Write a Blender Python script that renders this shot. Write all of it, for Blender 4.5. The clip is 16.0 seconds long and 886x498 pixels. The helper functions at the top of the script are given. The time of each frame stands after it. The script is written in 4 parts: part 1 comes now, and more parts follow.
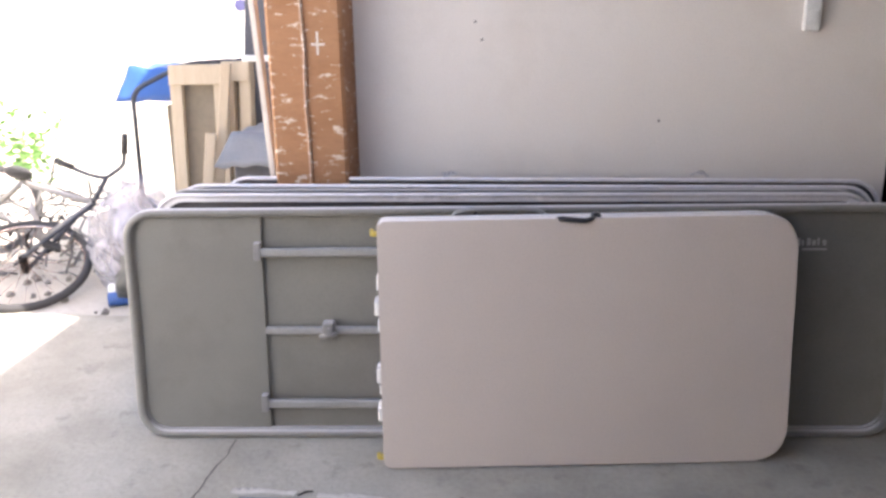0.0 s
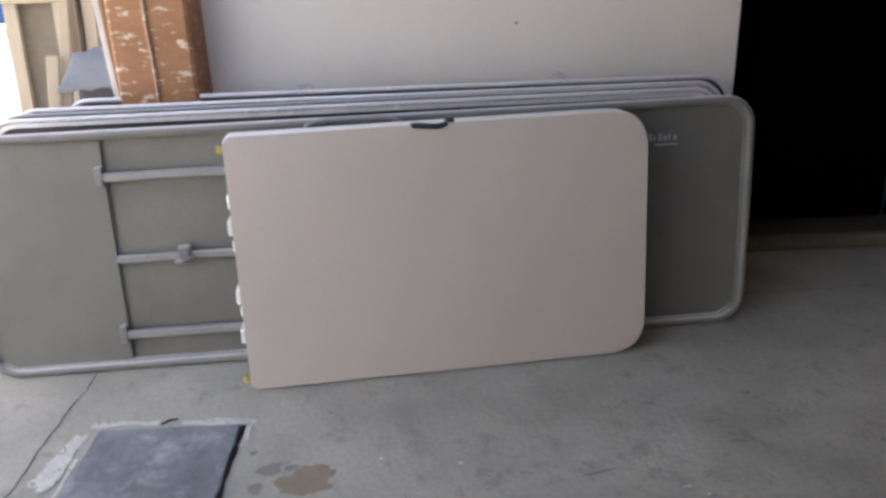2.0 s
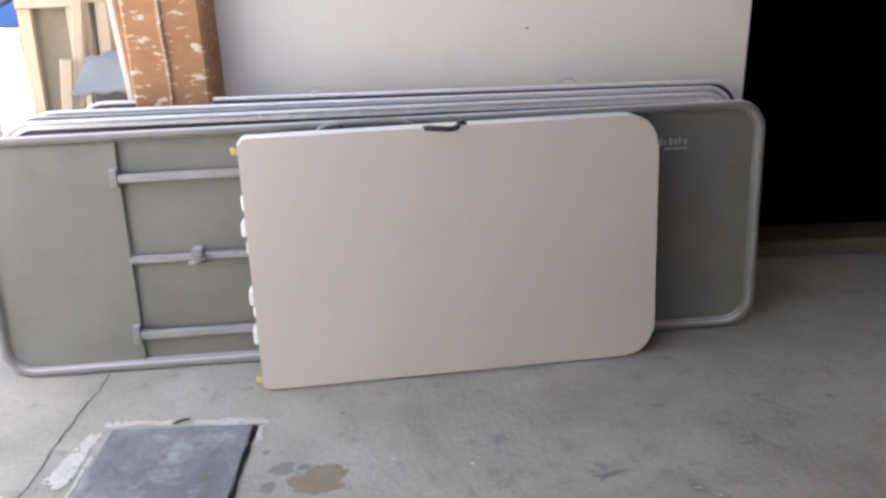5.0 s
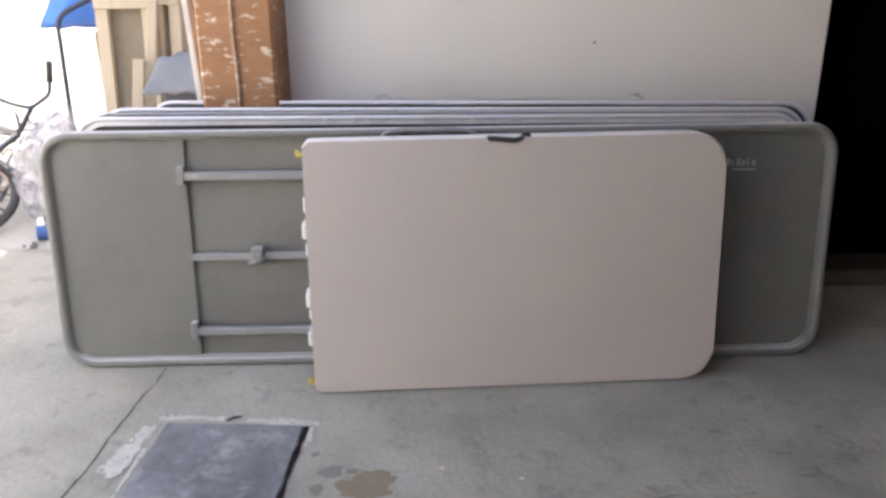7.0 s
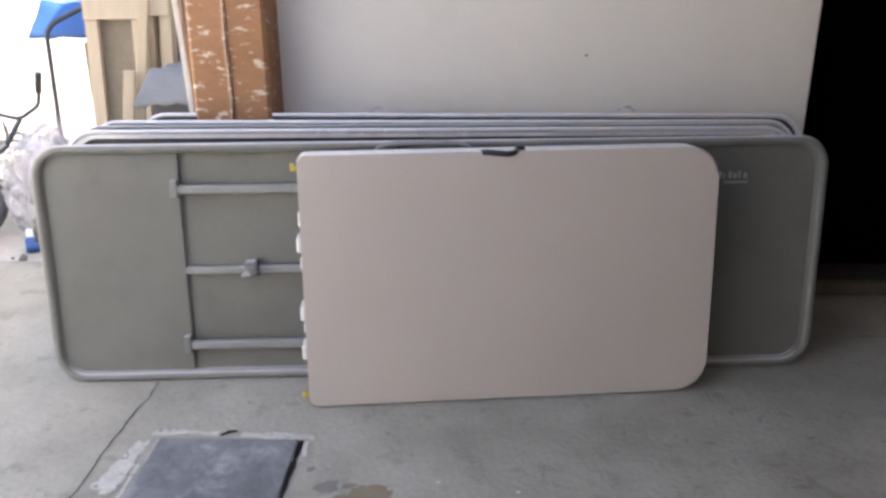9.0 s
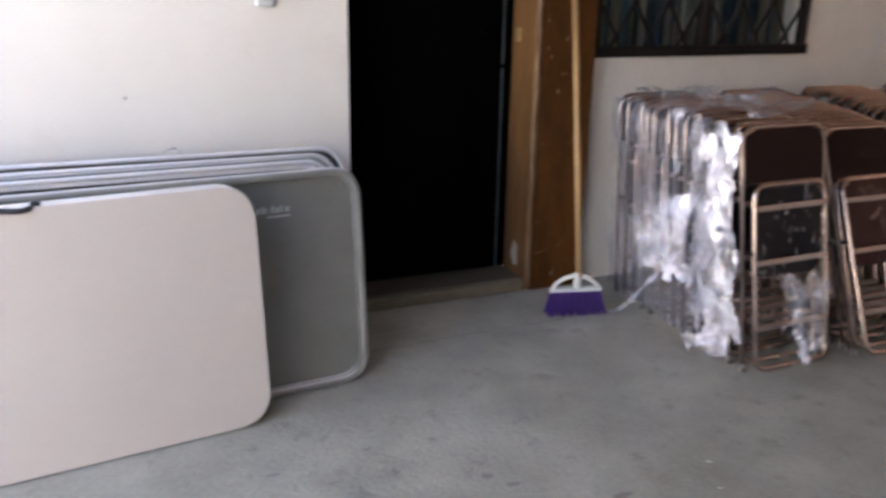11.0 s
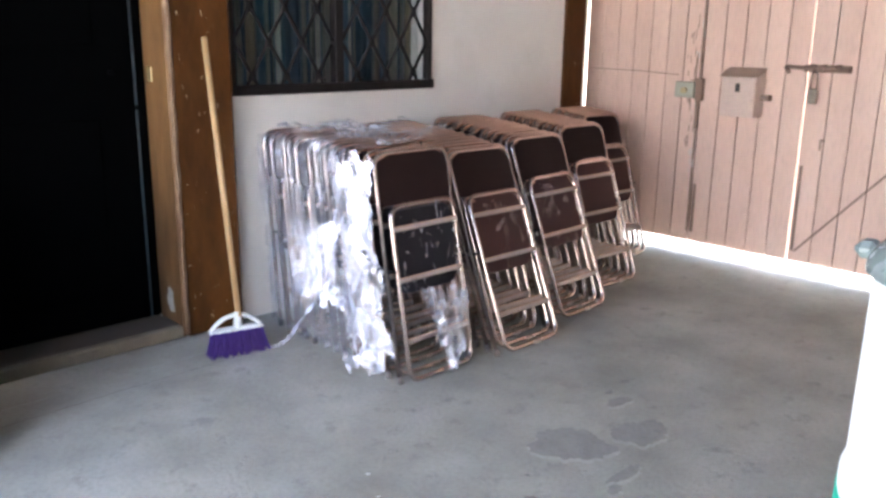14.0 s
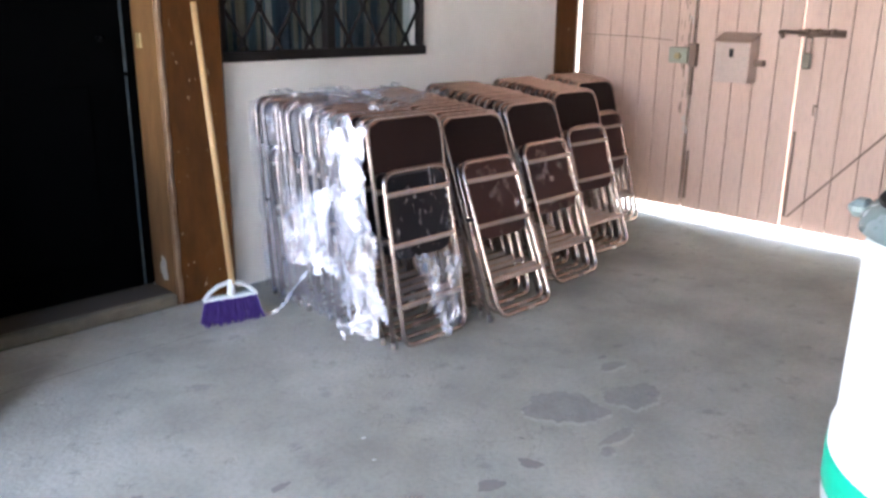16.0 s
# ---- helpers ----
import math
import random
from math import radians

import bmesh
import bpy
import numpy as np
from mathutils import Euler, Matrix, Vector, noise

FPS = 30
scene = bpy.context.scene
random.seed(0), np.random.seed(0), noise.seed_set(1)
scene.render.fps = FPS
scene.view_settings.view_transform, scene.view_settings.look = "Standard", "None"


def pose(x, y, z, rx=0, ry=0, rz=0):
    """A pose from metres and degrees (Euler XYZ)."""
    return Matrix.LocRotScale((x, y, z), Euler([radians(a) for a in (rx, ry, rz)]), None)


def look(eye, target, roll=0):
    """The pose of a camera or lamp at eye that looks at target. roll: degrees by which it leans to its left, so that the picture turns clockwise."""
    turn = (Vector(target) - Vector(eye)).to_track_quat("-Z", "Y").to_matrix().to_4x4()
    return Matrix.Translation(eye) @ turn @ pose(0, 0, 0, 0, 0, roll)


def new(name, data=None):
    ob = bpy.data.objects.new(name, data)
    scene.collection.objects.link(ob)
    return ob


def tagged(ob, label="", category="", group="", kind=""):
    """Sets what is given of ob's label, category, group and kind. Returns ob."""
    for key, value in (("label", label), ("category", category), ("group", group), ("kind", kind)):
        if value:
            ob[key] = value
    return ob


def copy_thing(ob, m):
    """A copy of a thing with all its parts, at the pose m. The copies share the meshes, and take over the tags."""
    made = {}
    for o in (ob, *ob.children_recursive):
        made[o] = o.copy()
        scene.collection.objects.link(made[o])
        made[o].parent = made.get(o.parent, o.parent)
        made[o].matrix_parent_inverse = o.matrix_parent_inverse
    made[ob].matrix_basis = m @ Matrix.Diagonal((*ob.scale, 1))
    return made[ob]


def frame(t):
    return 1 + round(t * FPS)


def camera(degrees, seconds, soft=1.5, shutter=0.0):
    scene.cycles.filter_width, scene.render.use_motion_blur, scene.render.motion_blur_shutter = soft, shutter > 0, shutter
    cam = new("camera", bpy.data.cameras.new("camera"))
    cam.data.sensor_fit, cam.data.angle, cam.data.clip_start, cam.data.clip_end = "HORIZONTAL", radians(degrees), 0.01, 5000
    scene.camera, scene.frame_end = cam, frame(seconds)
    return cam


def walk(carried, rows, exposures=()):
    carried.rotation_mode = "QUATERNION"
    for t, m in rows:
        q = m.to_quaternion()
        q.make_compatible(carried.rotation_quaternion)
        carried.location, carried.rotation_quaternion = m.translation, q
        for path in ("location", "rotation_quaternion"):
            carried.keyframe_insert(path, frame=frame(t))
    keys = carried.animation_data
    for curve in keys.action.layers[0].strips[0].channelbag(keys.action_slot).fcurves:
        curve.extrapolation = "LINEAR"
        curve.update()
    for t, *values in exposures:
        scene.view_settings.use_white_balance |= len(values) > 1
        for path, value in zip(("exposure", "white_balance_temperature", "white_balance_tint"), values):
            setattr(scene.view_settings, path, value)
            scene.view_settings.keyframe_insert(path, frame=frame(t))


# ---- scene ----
# ---------------------------------------------------------------- camera
# seconds, eye, target, roll in degrees
PATH = [
    (0, (0.421, -3.125, 1.350), (0.220, -1.217, 0.785), -0.93),
    (0.5, (0.451, -3.114, 1.358), (0.272, -1.218, 0.750), 0.31),
    (1, (0.488, -3.108, 1.332), (0.423, -1.243, 0.612), -0.71),
    (1.5, (0.532, -3.104, 1.318), (0.551, -1.240, 0.594), -0.94),
    (2, (0.544, -3.090, 1.303), (0.580, -1.236, 0.554), -2.03),
    (2.5, (0.563, -3.080, 1.325), (0.744, -1.238, 0.568), -1.50),
    (3, (0.572, -3.089, 1.311), (0.746, -1.238, 0.574), -2.44),
    (3.2, (0.587, -3.111, 1.290), (0.723, -1.251, 0.566), -3.07),
    (5.3, (0.511, -3.109, 1.294), (0.485, -1.248, 0.563), -1.34),
    (5.5, (0.507, -3.102, 1.277), (0.439, -1.232, 0.573), -1.03),
    (6, (0.510, -3.104, 1.292), (0.429, -1.230, 0.597), -0.53),
    (6.5, (0.519, -3.102, 1.295), (0.465, -1.228, 0.599), -0.32),
    (7, (0.500, -3.103, 1.283), (0.404, -1.232, 0.583), -0.50),
    (7.5, (0.476, -3.106, 1.273), (0.309, -1.236, 0.584), 0.10),
    (8, (0.463, -3.105, 1.309), (0.319, -1.238, 0.606), 0.88),
    (8.2, (0.463, -3.104, 1.282), (0.312, -1.233, 0.593), 0.36),
    (10.4, (0.596, -3.078, 1.345), (1.020, -1.245, 0.667), 0.82),
    (10.5, (0.612, -3.072, 1.326), (1.091, -1.246, 0.665), 0.95),
    (11, (0.781, -3.150, 1.345), (1.532, -1.403, 0.727), 1.01),
    (11.5, (0.846, -3.219, 1.349), (1.863, -1.605, 0.748), 0.61),
    (12, (0.876, -3.226, 1.324), (2.089, -1.734, 0.771), 1.04),
    (12.5, (0.895, -3.221, 1.340), (2.197, -1.807, 0.787), 1.46),
    (13, (0.898, -3.225, 1.331), (2.218, -1.813, 0.819), 1.71),
    (13.5, (0.906, -3.268, 1.282), (2.233, -1.857, 0.785), 1.28),
    (14, (0.912, -3.269, 1.299), (2.277, -1.894, 0.802), 0.85),
    (14.5, (0.911, -3.282, 1.288), (2.277, -1.920, 0.759), 0.28),
    (15, (0.922, -3.280, 1.284), (2.297, -1.942, 0.720), 0.27),
    (15.5, (0.914, -3.269, 1.287), (2.294, -1.936, 0.722), 0.94),
    (16, (0.909, -3.270, 1.282), (2.273, -1.921, 0.717), 0.68),
]

cam = camera(56.4, 16.0, soft=2.9, shutter=0.3)
walk(cam, [(t, look(eye, target, roll)) for t, eye, target, roll in PATH],
     exposures=[(0, 2.2, 7000, 17), (0.5, 1.68, 6950, 15), (1.0, 1.65, 6900, 13), (1.6, 1.85, 6850, 12), (2.5, 2.3, 6850, 12), (3.1, 2.6, 6900, 12),
                (5.4, 2.45, 7000, 12), (7.0, 2.17, 7050, 13), (7.5, 2.22, 7050, 13), (8.2, 2.07, 7000, 13), (10.3, 2.15, 6750, 11), (11.0, 3.12, 6600, 12), (12.0, 3.88, 6150, 12),
                (12.5, 3.9, 6000, 11), (14.0, 4.02, 5900, 9), (16.0, 4.02, 5850, 8)])


# ---------------------------------------------------------------- daylight
world = bpy.data.worlds.new("sky")
scene.world = world
world.use_nodes = True
wn = world.node_tree.nodes
sky = wn.new("ShaderNodeTexSky")
sky.sky_type, sky.sun_disc = "NISHITA", False
SUN = Vector((0.58, -0.22, 0.78)).normalized()       # towards the sun
sky.sun_elevation = math.asin(SUN.z)
sky.sun_rotation = math.atan2(SUN.x, SUN.y)
sky.air_density, sky.dust_density = 1.0, 3.0
bg = wn["Background"]
bg.inputs["Strength"].default_value = 0.15
world.node_tree.links.new(sky.outputs[0], bg.inputs["Color"])
sun_data = bpy.data.lights.new("sun", "SUN")
sun_data.energy, sun_data.angle, sun_data.color = 4.0, radians(0.6), (1.0, 0.95, 0.87)
sun = new("sun", sun_data)
sun.matrix_world = look(SUN * 20, (0, 0, 0))


# ---------------------------------------------------------------- materials
def material(name, base, second=None, rough=0.6, metal=0.0, scale=4.0, fine=60.0, mix=0.5, bump=0.1, spots=None,
             spot_scale=9.0, spot_edge=0.62, stretch=(1, 1, 1), random_tint=0.0, coat=0.0, spot_detail=6.0, spot_soft=0.03):
    """Principled surface with cloudy variation, fine grain, optional chips or stains and fine relief."""
    m = bpy.data.materials.new(name)
    m.use_nodes = True
    nt = m.node_tree
    nd, ln = nt.nodes, nt.links
    p = nd["Principled BSDF"]
    tc = nd.new("ShaderNodeTexCoord")
    mp = nd.new("ShaderNodeMapping")
    mp.inputs["Scale"].default_value = stretch
    ln.new(tc.outputs["Object"], mp.inputs["Vector"])

    def cloud(s, detail, rough_=0.6):
        n = nd.new("ShaderNodeTexNoise")
        n.inputs["Scale"].default_value, n.inputs["Detail"].default_value = s, detail
        n.inputs["Roughness"].default_value = rough_
        ln.new(mp.outputs[0], n.inputs["Vector"])
        return n.outputs["Fac"]

    def ramp(src, a, b):
        r = nd.new("ShaderNodeMapRange")
        r.inputs["From Min"].default_value, r.inputs["From Max"].default_value = a, b
        ln.new(src, r.inputs["Value"])
        return r.outputs["Result"]

    def blend(fac, a, b):
        x = nd.new("ShaderNodeMix")
        x.data_type = "RGBA"
        for sock, v in ((x.inputs[0], fac), (x.inputs[6], a), (x.inputs[7], b)):
            if isinstance(v, (tuple, list)):
                sock.default_value = (*v, 1)
            elif isinstance(v, float):
                sock.default_value = v
            else:
                ln.new(v, sock)
        return x.outputs[2]

    second = second or tuple(c * 0.75 for c in base)
    big, small = cloud(scale, 4), cloud(fine, 3)
    colour = blend(ramp(big, 0.5 - mix * 0.5, 0.5 + mix * 0.5), base, second)
    grain = nd.new("ShaderNodeMath")
    grain.operation = "MULTIPLY"
    grain.inputs[1].default_value = 0.22
    ln.new(ramp(small, 0.45, 0.75), grain.inputs[0])
    colour = blend(grain.outputs[0], colour, tuple(c * 0.55 for c in second))
    height = small
    if spots:
        f = ramp(cloud(spot_scale, spot_detail, 0.65), spot_edge, spot_edge + spot_soft)
        colour = blend(f, colour, spots)
        add = nd.new("ShaderNodeMath")
        add.operation = "SUBTRACT"
        ln.new(small, add.inputs[0])
        ln.new(f, add.inputs[1])
        height = add.outputs[0]
    if random_tint:
        oi = nd.new("ShaderNodeObjectInfo")
        hs = nd.new("ShaderNodeHueSaturation")
        ln.new(colour, hs.inputs["Color"])
        r = ramp(oi.outputs["Random"], 0.0, 1.0)
        r.node.inputs["To Min"].default_value, r.node.inputs["To Max"].default_value = 1 - random_tint, 1 + random_tint
        ln.new(r, hs.inputs["Value"])
        colour = hs.outputs["Color"]
    ln.new(colour, p.inputs["Base Color"])
    rr = ramp(big, 0.3, 0.7)
    rr.node.inputs["To Min"].default_value, rr.node.inputs["To Max"].default_value = max(rough - 0.08, 0.02), min(rough + 0.1, 1)
    ln.new(rr, p.inputs["Roughness"])
    p.inputs["Metallic"].default_value = metal
    p.inputs["Coat Weight"].default_value = coat
    b = nd.new("ShaderNodeBump")
    b.inputs["Strength"].default_value, b.inputs["Distance"].default_value = bump, 0.01
    ln.new(height, b.inputs["Height"])
    ln.new(b.outputs[0], p.inputs["Normal"])
    return m


PLASTER = material("painted_plaster", (0.82, 0.77, 0.715), (0.745, 0.69, 0.635), 0.85, scale=1.3, fine=170, bump=0.05, spots=(0.64, 0.58, 0.52), spot_scale=1.7, spot_edge=0.50, spot_soft=0.35)
CONCRETE = material("concrete_floor", (0.50, 0.475, 0.405), (0.30, 0.283, 0.238), 0.72, scale=2.4, fine=55, mix=0.5, bump=0.3,
                    spots=(0.30, 0.286, 0.243), spot_scale=9, spot_edge=0.56, spot_detail=9.0, spot_soft=0.12)
DARK_CONCRETE = material("worn_dark_concrete", (0.28, 0.285, 0.30), (0.14, 0.142, 0.15), 0.7, scale=4, fine=40, mix=0.3, bump=0.3, spots=(0.44, 0.44, 0.44), spot_scale=7, spot_edge=0.52, spot_detail=9.0, spot_soft=0.22)
PATCH = material("broken_screed", (0.345, 0.327, 0.285), (0.285, 0.27, 0.235), 0.8, scale=11, fine=40, bump=0.4, spots=(0.27, 0.26, 0.24), spot_scale=16, spot_edge=0.56, spot_soft=0.12)
RIM_CRUMB = material("crumbled_screed", (0.52, 0.495, 0.43), (0.40, 0.38, 0.33), 0.9, scale=14, fine=50, bump=0.4)
DARK_SCREED = material("scratched_screed", (0.27, 0.255, 0.22), (0.20, 0.19, 0.165), 0.8, scale=9, fine=50, bump=0.2)
DIRT = material("dirt", (0.58, 0.55, 0.49), (0.48, 0.45, 0.39), 0.95, scale=3, fine=30, bump=0.6)
BROWN = material("brown_paint", (0.125, 0.049, 0.012), (0.055, 0.020, 0.006), 0.5, scale=2.5, fine=30, mix=0.35, bump=0.15, stretch=(2.5, 2.5, 0.8),
                 spots=(0.5, 0.4, 0.3), spot_scale=24, spot_edge=0.69, spot_detail=3.0)
FLAKED = material("flaked_brown_paint", (0.44, 0.235, 0.125), (0.36, 0.18, 0.09), 0.6, scale=3, fine=30, bump=0.3,
                  spots=(0.70, 0.60, 0.49), spot_scale=17, spot_edge=0.575, stretch=(1, 1, 2.8), spot_detail=12.0, spot_soft=0.05)
JAMB = material("varnished_jamb", (0.19, 0.098, 0.036), (0.10, 0.05, 0.022), 0.45, scale=2, fine=40, mix=0.3, stretch=(3, 3, 0.7), bump=0.1,
                spots=(0.5, 0.4, 0.28), spot_scale=12, spot_edge=0.72)
WHITE_PLASTIC = material("white_moulded_plastic", (0.62, 0.555, 0.51), (0.57, 0.51, 0.468), 0.34, scale=2, fine=180, bump=0.06)
WHITE_CLEAN = material("white_plastic", (0.8, 0.8, 0.78), (0.76, 0.76, 0.74), 0.4, scale=3, fine=90, bump=0.03)
GREY_TABLE = material("grey_painted_table", (0.225, 0.22, 0.195), (0.17, 0.165, 0.147), 0.55, scale=2.2, fine=170, bump=0.05,
                      spots=(0.15, 0.142, 0.12), spot_scale=3.4, spot_edge=0.52, spot_soft=0.28, spot_detail=8.0)
GREY_STEEL = material("grey_painted_steel", (0.36, 0.36, 0.345), (0.29, 0.29, 0.28), 0.4, 0.2, scale=5, fine=80, bump=0.06)
# Rear table's dark face; on middle tables, gap shade put into colour.
DARK_TABLE_AND_GAPS = material("dark_table_and_gap_shade", (0.07, 0.06, 0.062), (0.045, 0.04, 0.042), 0.5, scale=5, fine=60, bump=0.08)
BLACK_PLASTIC = material("black_plastic", (0.03, 0.03, 0.035), (0.02, 0.02, 0.022), 0.45, scale=8, fine=90, bump=0.05)
YELLOW = material("yellow_plastic", (0.52, 0.40, 0.08), (0.42, 0.32, 0.06), 0.4, bump=0.02)
# Near-black colour that stands in for the darkness of the doorway.
DOORWAY_BLACK = material("doorway_darkness", (0.0012, 0.0011, 0.0012), (0.0008, 0.0008, 0.0008), 0.95, scale=3, fine=50, bump=0.05)
DOORWAY_BLACK.node_tree.nodes["Principled BSDF"].inputs["Specular IOR Level"].default_value = 0.02
IRON = material("black_iron", (0.012, 0.010, 0.010), (0.024, 0.018, 0.016), 0.6, 0.3, scale=12, fine=80, bump=0.2)
BLUE_FRAME = material("blue_grey_steel", (0.05, 0.08, 0.095), (0.018, 0.03, 0.038), 0.5, 0.0, scale=9, bump=0.05)
DARK_TREAD = material("dark_worn_tread", (0.06, 0.045, 0.03), (0.09, 0.07, 0.05), 0.8, scale=6, fine=40, bump=0.2)
THRESHOLD = material("cream_threshold", (0.22, 0.18, 0.12), (0.14, 0.115, 0.08), 0.75, scale=7, fine=40, bump=0.2)
GATE = material("pink_beige_gate_paint", (0.69, 0.475, 0.38), (0.60, 0.395, 0.31), 0.5, scale=1.5, fine=30, mix=0.4, bump=0.08, stretch=(2.0, 2.0, 0.5), random_tint=0.05,
                spots=(0.42, 0.28, 0.21), spot_scale=6, spot_edge=0.72)
GATE_DIRTY = material("rusty_steel", (0.2, 0.12, 0.09), (0.3, 0.2, 0.15), 0.7, 0.3, scale=9, fine=60, bump=0.2)
CHROME = material("chromed_tube", (0.66, 0.55, 0.505), (0.50, 0.40, 0.36), 0.2, 1.0, scale=6, fine=70, bump=0.03)
VINYL = material("black_vinyl", (0.018, 0.008, 0.007), (0.027, 0.013, 0.011), 0.6, scale=6, fine=110, bump=0.06)
VINYL.node_tree.nodes["Principled BSDF"].inputs["Specular IOR Level"].default_value = 0.12
BROWN_SEAT = material("dusty_brown_vinyl", (0.048, 0.017, 0.014), (0.070, 0.027, 0.022), 0.5, scale=5, fine=110, bump=0.06)
BROWN_SEAT.node_tree.nodes["Principled BSDF"].inputs["Specular IOR Level"].default_value = 0.2
BOX_PAINT = material("pale_pink_paint", (0.58, 0.43, 0.36), (0.5, 0.365, 0.305), 0.45, scale=4, fine=40, bump=0.06)


def dust_and_top_light(m, colour, low=0.45, high=0.95, most=0.8):
    """Colours the sides that face up: dust on chairs, painted top light on tables."""
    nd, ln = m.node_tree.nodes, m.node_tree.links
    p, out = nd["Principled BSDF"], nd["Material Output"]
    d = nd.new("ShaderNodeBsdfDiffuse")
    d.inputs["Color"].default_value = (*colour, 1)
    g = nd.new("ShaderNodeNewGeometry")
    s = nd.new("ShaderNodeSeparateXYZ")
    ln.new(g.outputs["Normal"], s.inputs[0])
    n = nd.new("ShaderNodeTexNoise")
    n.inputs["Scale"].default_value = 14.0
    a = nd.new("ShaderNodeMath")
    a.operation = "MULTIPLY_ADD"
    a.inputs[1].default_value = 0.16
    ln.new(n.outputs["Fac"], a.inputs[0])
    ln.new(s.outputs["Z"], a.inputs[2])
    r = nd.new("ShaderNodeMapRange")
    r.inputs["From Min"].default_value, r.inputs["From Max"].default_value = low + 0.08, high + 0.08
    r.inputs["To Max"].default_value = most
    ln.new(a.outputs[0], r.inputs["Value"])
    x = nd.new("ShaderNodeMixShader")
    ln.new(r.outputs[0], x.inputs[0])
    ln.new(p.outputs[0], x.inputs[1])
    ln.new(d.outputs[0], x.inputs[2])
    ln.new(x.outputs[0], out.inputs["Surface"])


BAR = material("dull_flat_bar", (0.52, 0.43, 0.385), (0.40, 0.32, 0.28), 0.42, 0.7, scale=8, fine=70, bump=0.05)
dust_and_top_light(CHROME, (0.55, 0.32, 0.22), 0.7, 1.0, 0.65)
dust_and_top_light(VINYL, (0.52, 0.29, 0.195), 0.62, 0.88, 0.85)
dust_and_top_light(BROWN_SEAT, (0.55, 0.31, 0.21), 0.6, 0.9, 0.85)
dust_and_top_light(BAR, (0.56, 0.33, 0.225), 0.35, 0.8, 0.8)
WOOD = material("light_turned_wood", (0.55, 0.36, 0.17), (0.46, 0.29, 0.13), 0.5, scale=5, fine=60, stretch=(6, 6, 0.6), bump=0.06)
PLANK = material("sawn_wood", (0.58, 0.49, 0.37), (0.46, 0.38, 0.27), 0.7, scale=4, fine=50, stretch=(5, 5, 0.5), bump=0.12)
PURPLE = material("purple_bristle", (0.09, 0.03, 0.27), (0.06, 0.02, 0.18), 0.6, scale=10, fine=120, stretch=(8, 8, 0.5), bump=0.5)
GREEN = material("green_plastic_band", (0.02, 0.46, 0.28), (0.02, 0.42, 0.25), 0.4, bump=0.02)
BRASS = material("worn_brass", (0.5, 0.4, 0.22), (0.36, 0.28, 0.15), 0.4, 0.9, scale=14, fine=60, bump=0.1)
ROOF = material("grey_concrete_soffit", (0.22, 0.205, 0.19), (0.17, 0.16, 0.15), 0.9, scale=2, fine=20, bump=0.2)
BARE_BLOCK = material("bare_grey_block", (0.24, 0.225, 0.21), (0.18, 0.17, 0.16), 0.9, scale=2, fine=20, bump=0.3)
for m, level in ((BROWN, 0.12), (JAMB, 0.15), (IRON, 0.2), (CONCRETE, 0.25), (FLAKED, 0.2)):
    m.node_tree.nodes["Principled BSDF"].inputs["Specular IOR Level"].default_value = level
ASPHALT = material("street_ground", (0.3, 0.29, 0.27), (0.24, 0.23, 0.215), 0.9, scale=1, fine=25, bump=0.3)


# ---------------------------------------------------------------- mesh helpers
def box(bm, x0, x1, y0, y1, z0, z1, bevel=0.0, segments=1):
    r = bmesh.ops.create_cube(bm, size=1)
    bmesh.ops.transform(bm, matrix=Matrix.LocRotScale(((x0 + x1) / 2, (y0 + y1) / 2, (z0 + z1) / 2), None,
                                                      (x1 - x0, y1 - y0, z1 - z0)), verts=r["verts"])
    if bevel:
        es = {e for v in r["verts"] for e in v.link_edges}
        bmesh.ops.bevel(bm, geom=list(es), offset=bevel, segments=segments, affect="EDGES", profile=0.5)
    return bm


def tube(bm, pts, radius, sides=8, closed=False, caps=True, taper=None):
    """A round tube along a line of points."""
    pts = [Vector(p) for p in pts]
    n = len(pts)
    rings = []
    up = None
    for i, p in enumerate(pts):
        a = pts[(i - 1) % n] if closed or i else p
        b = pts[(i + 1) % n] if closed or i < n - 1 else p
        d = (b - a).normalized()
        if up is None:
            up = d.orthogonal().normalized()
        up = (up - d * up.dot(d)).normalized()
        side = d.cross(up)
        r = radius if taper is None else radius + (taper - radius) * i / (n - 1)
        rings.append([bm.verts.new(p + (up * math.cos(k * math.tau / sides) + side * math.sin(k * math.tau / sides)) * r)
                      for k in range(sides)])
    for i in range(n if closed else n - 1):
        a, b = rings[i], rings[(i + 1) % n]
        shift = 0
        if closed and i == n - 1:
            shift = min(range(sides), key=lambda s: (a[0].co - b[s].co).length)
        for k in range(sides):
            f = bm.faces.new((a[k], a[(k + 1) % sides], b[(k + 1 + shift) % sides], b[(k + shift) % sides]))
            f.smooth = True
    if caps and not closed:
        bm.faces.new(rings[0][::-1])
        bm.faces.new(rings[-1])
    return bm


def outline(w, h, radii, steps=6):
    """Corner points of a rounded rectangle in x and z, from the low left corner round; radii: low left, low right, top right, top left."""
    pts = []
    for (cx, cz, a0), r in zip(((0, 0, 180), (w, 0, 270), (w, h, 0), (0, h, 90)), radii):
        mx, mz = (r if cx == 0 else w - r), (r if cz == 0 else h - r)
        for k in range(steps + 1):
            a = radians(a0 + 90 * k / steps)
            pts.append((mx + r * math.cos(a), mz + r * math.sin(a)))
    return pts


def slab(bm, pts, y0, y1, bevel=0.0, segments=2):
    """Extrudes an outline in x and z from y0 to y1."""
    v0 = [bm.verts.new((x, y0, z)) for x, z in pts]
    v1 = [bm.verts.new((x, y1, z)) for x, z in pts]
    n = len(pts)
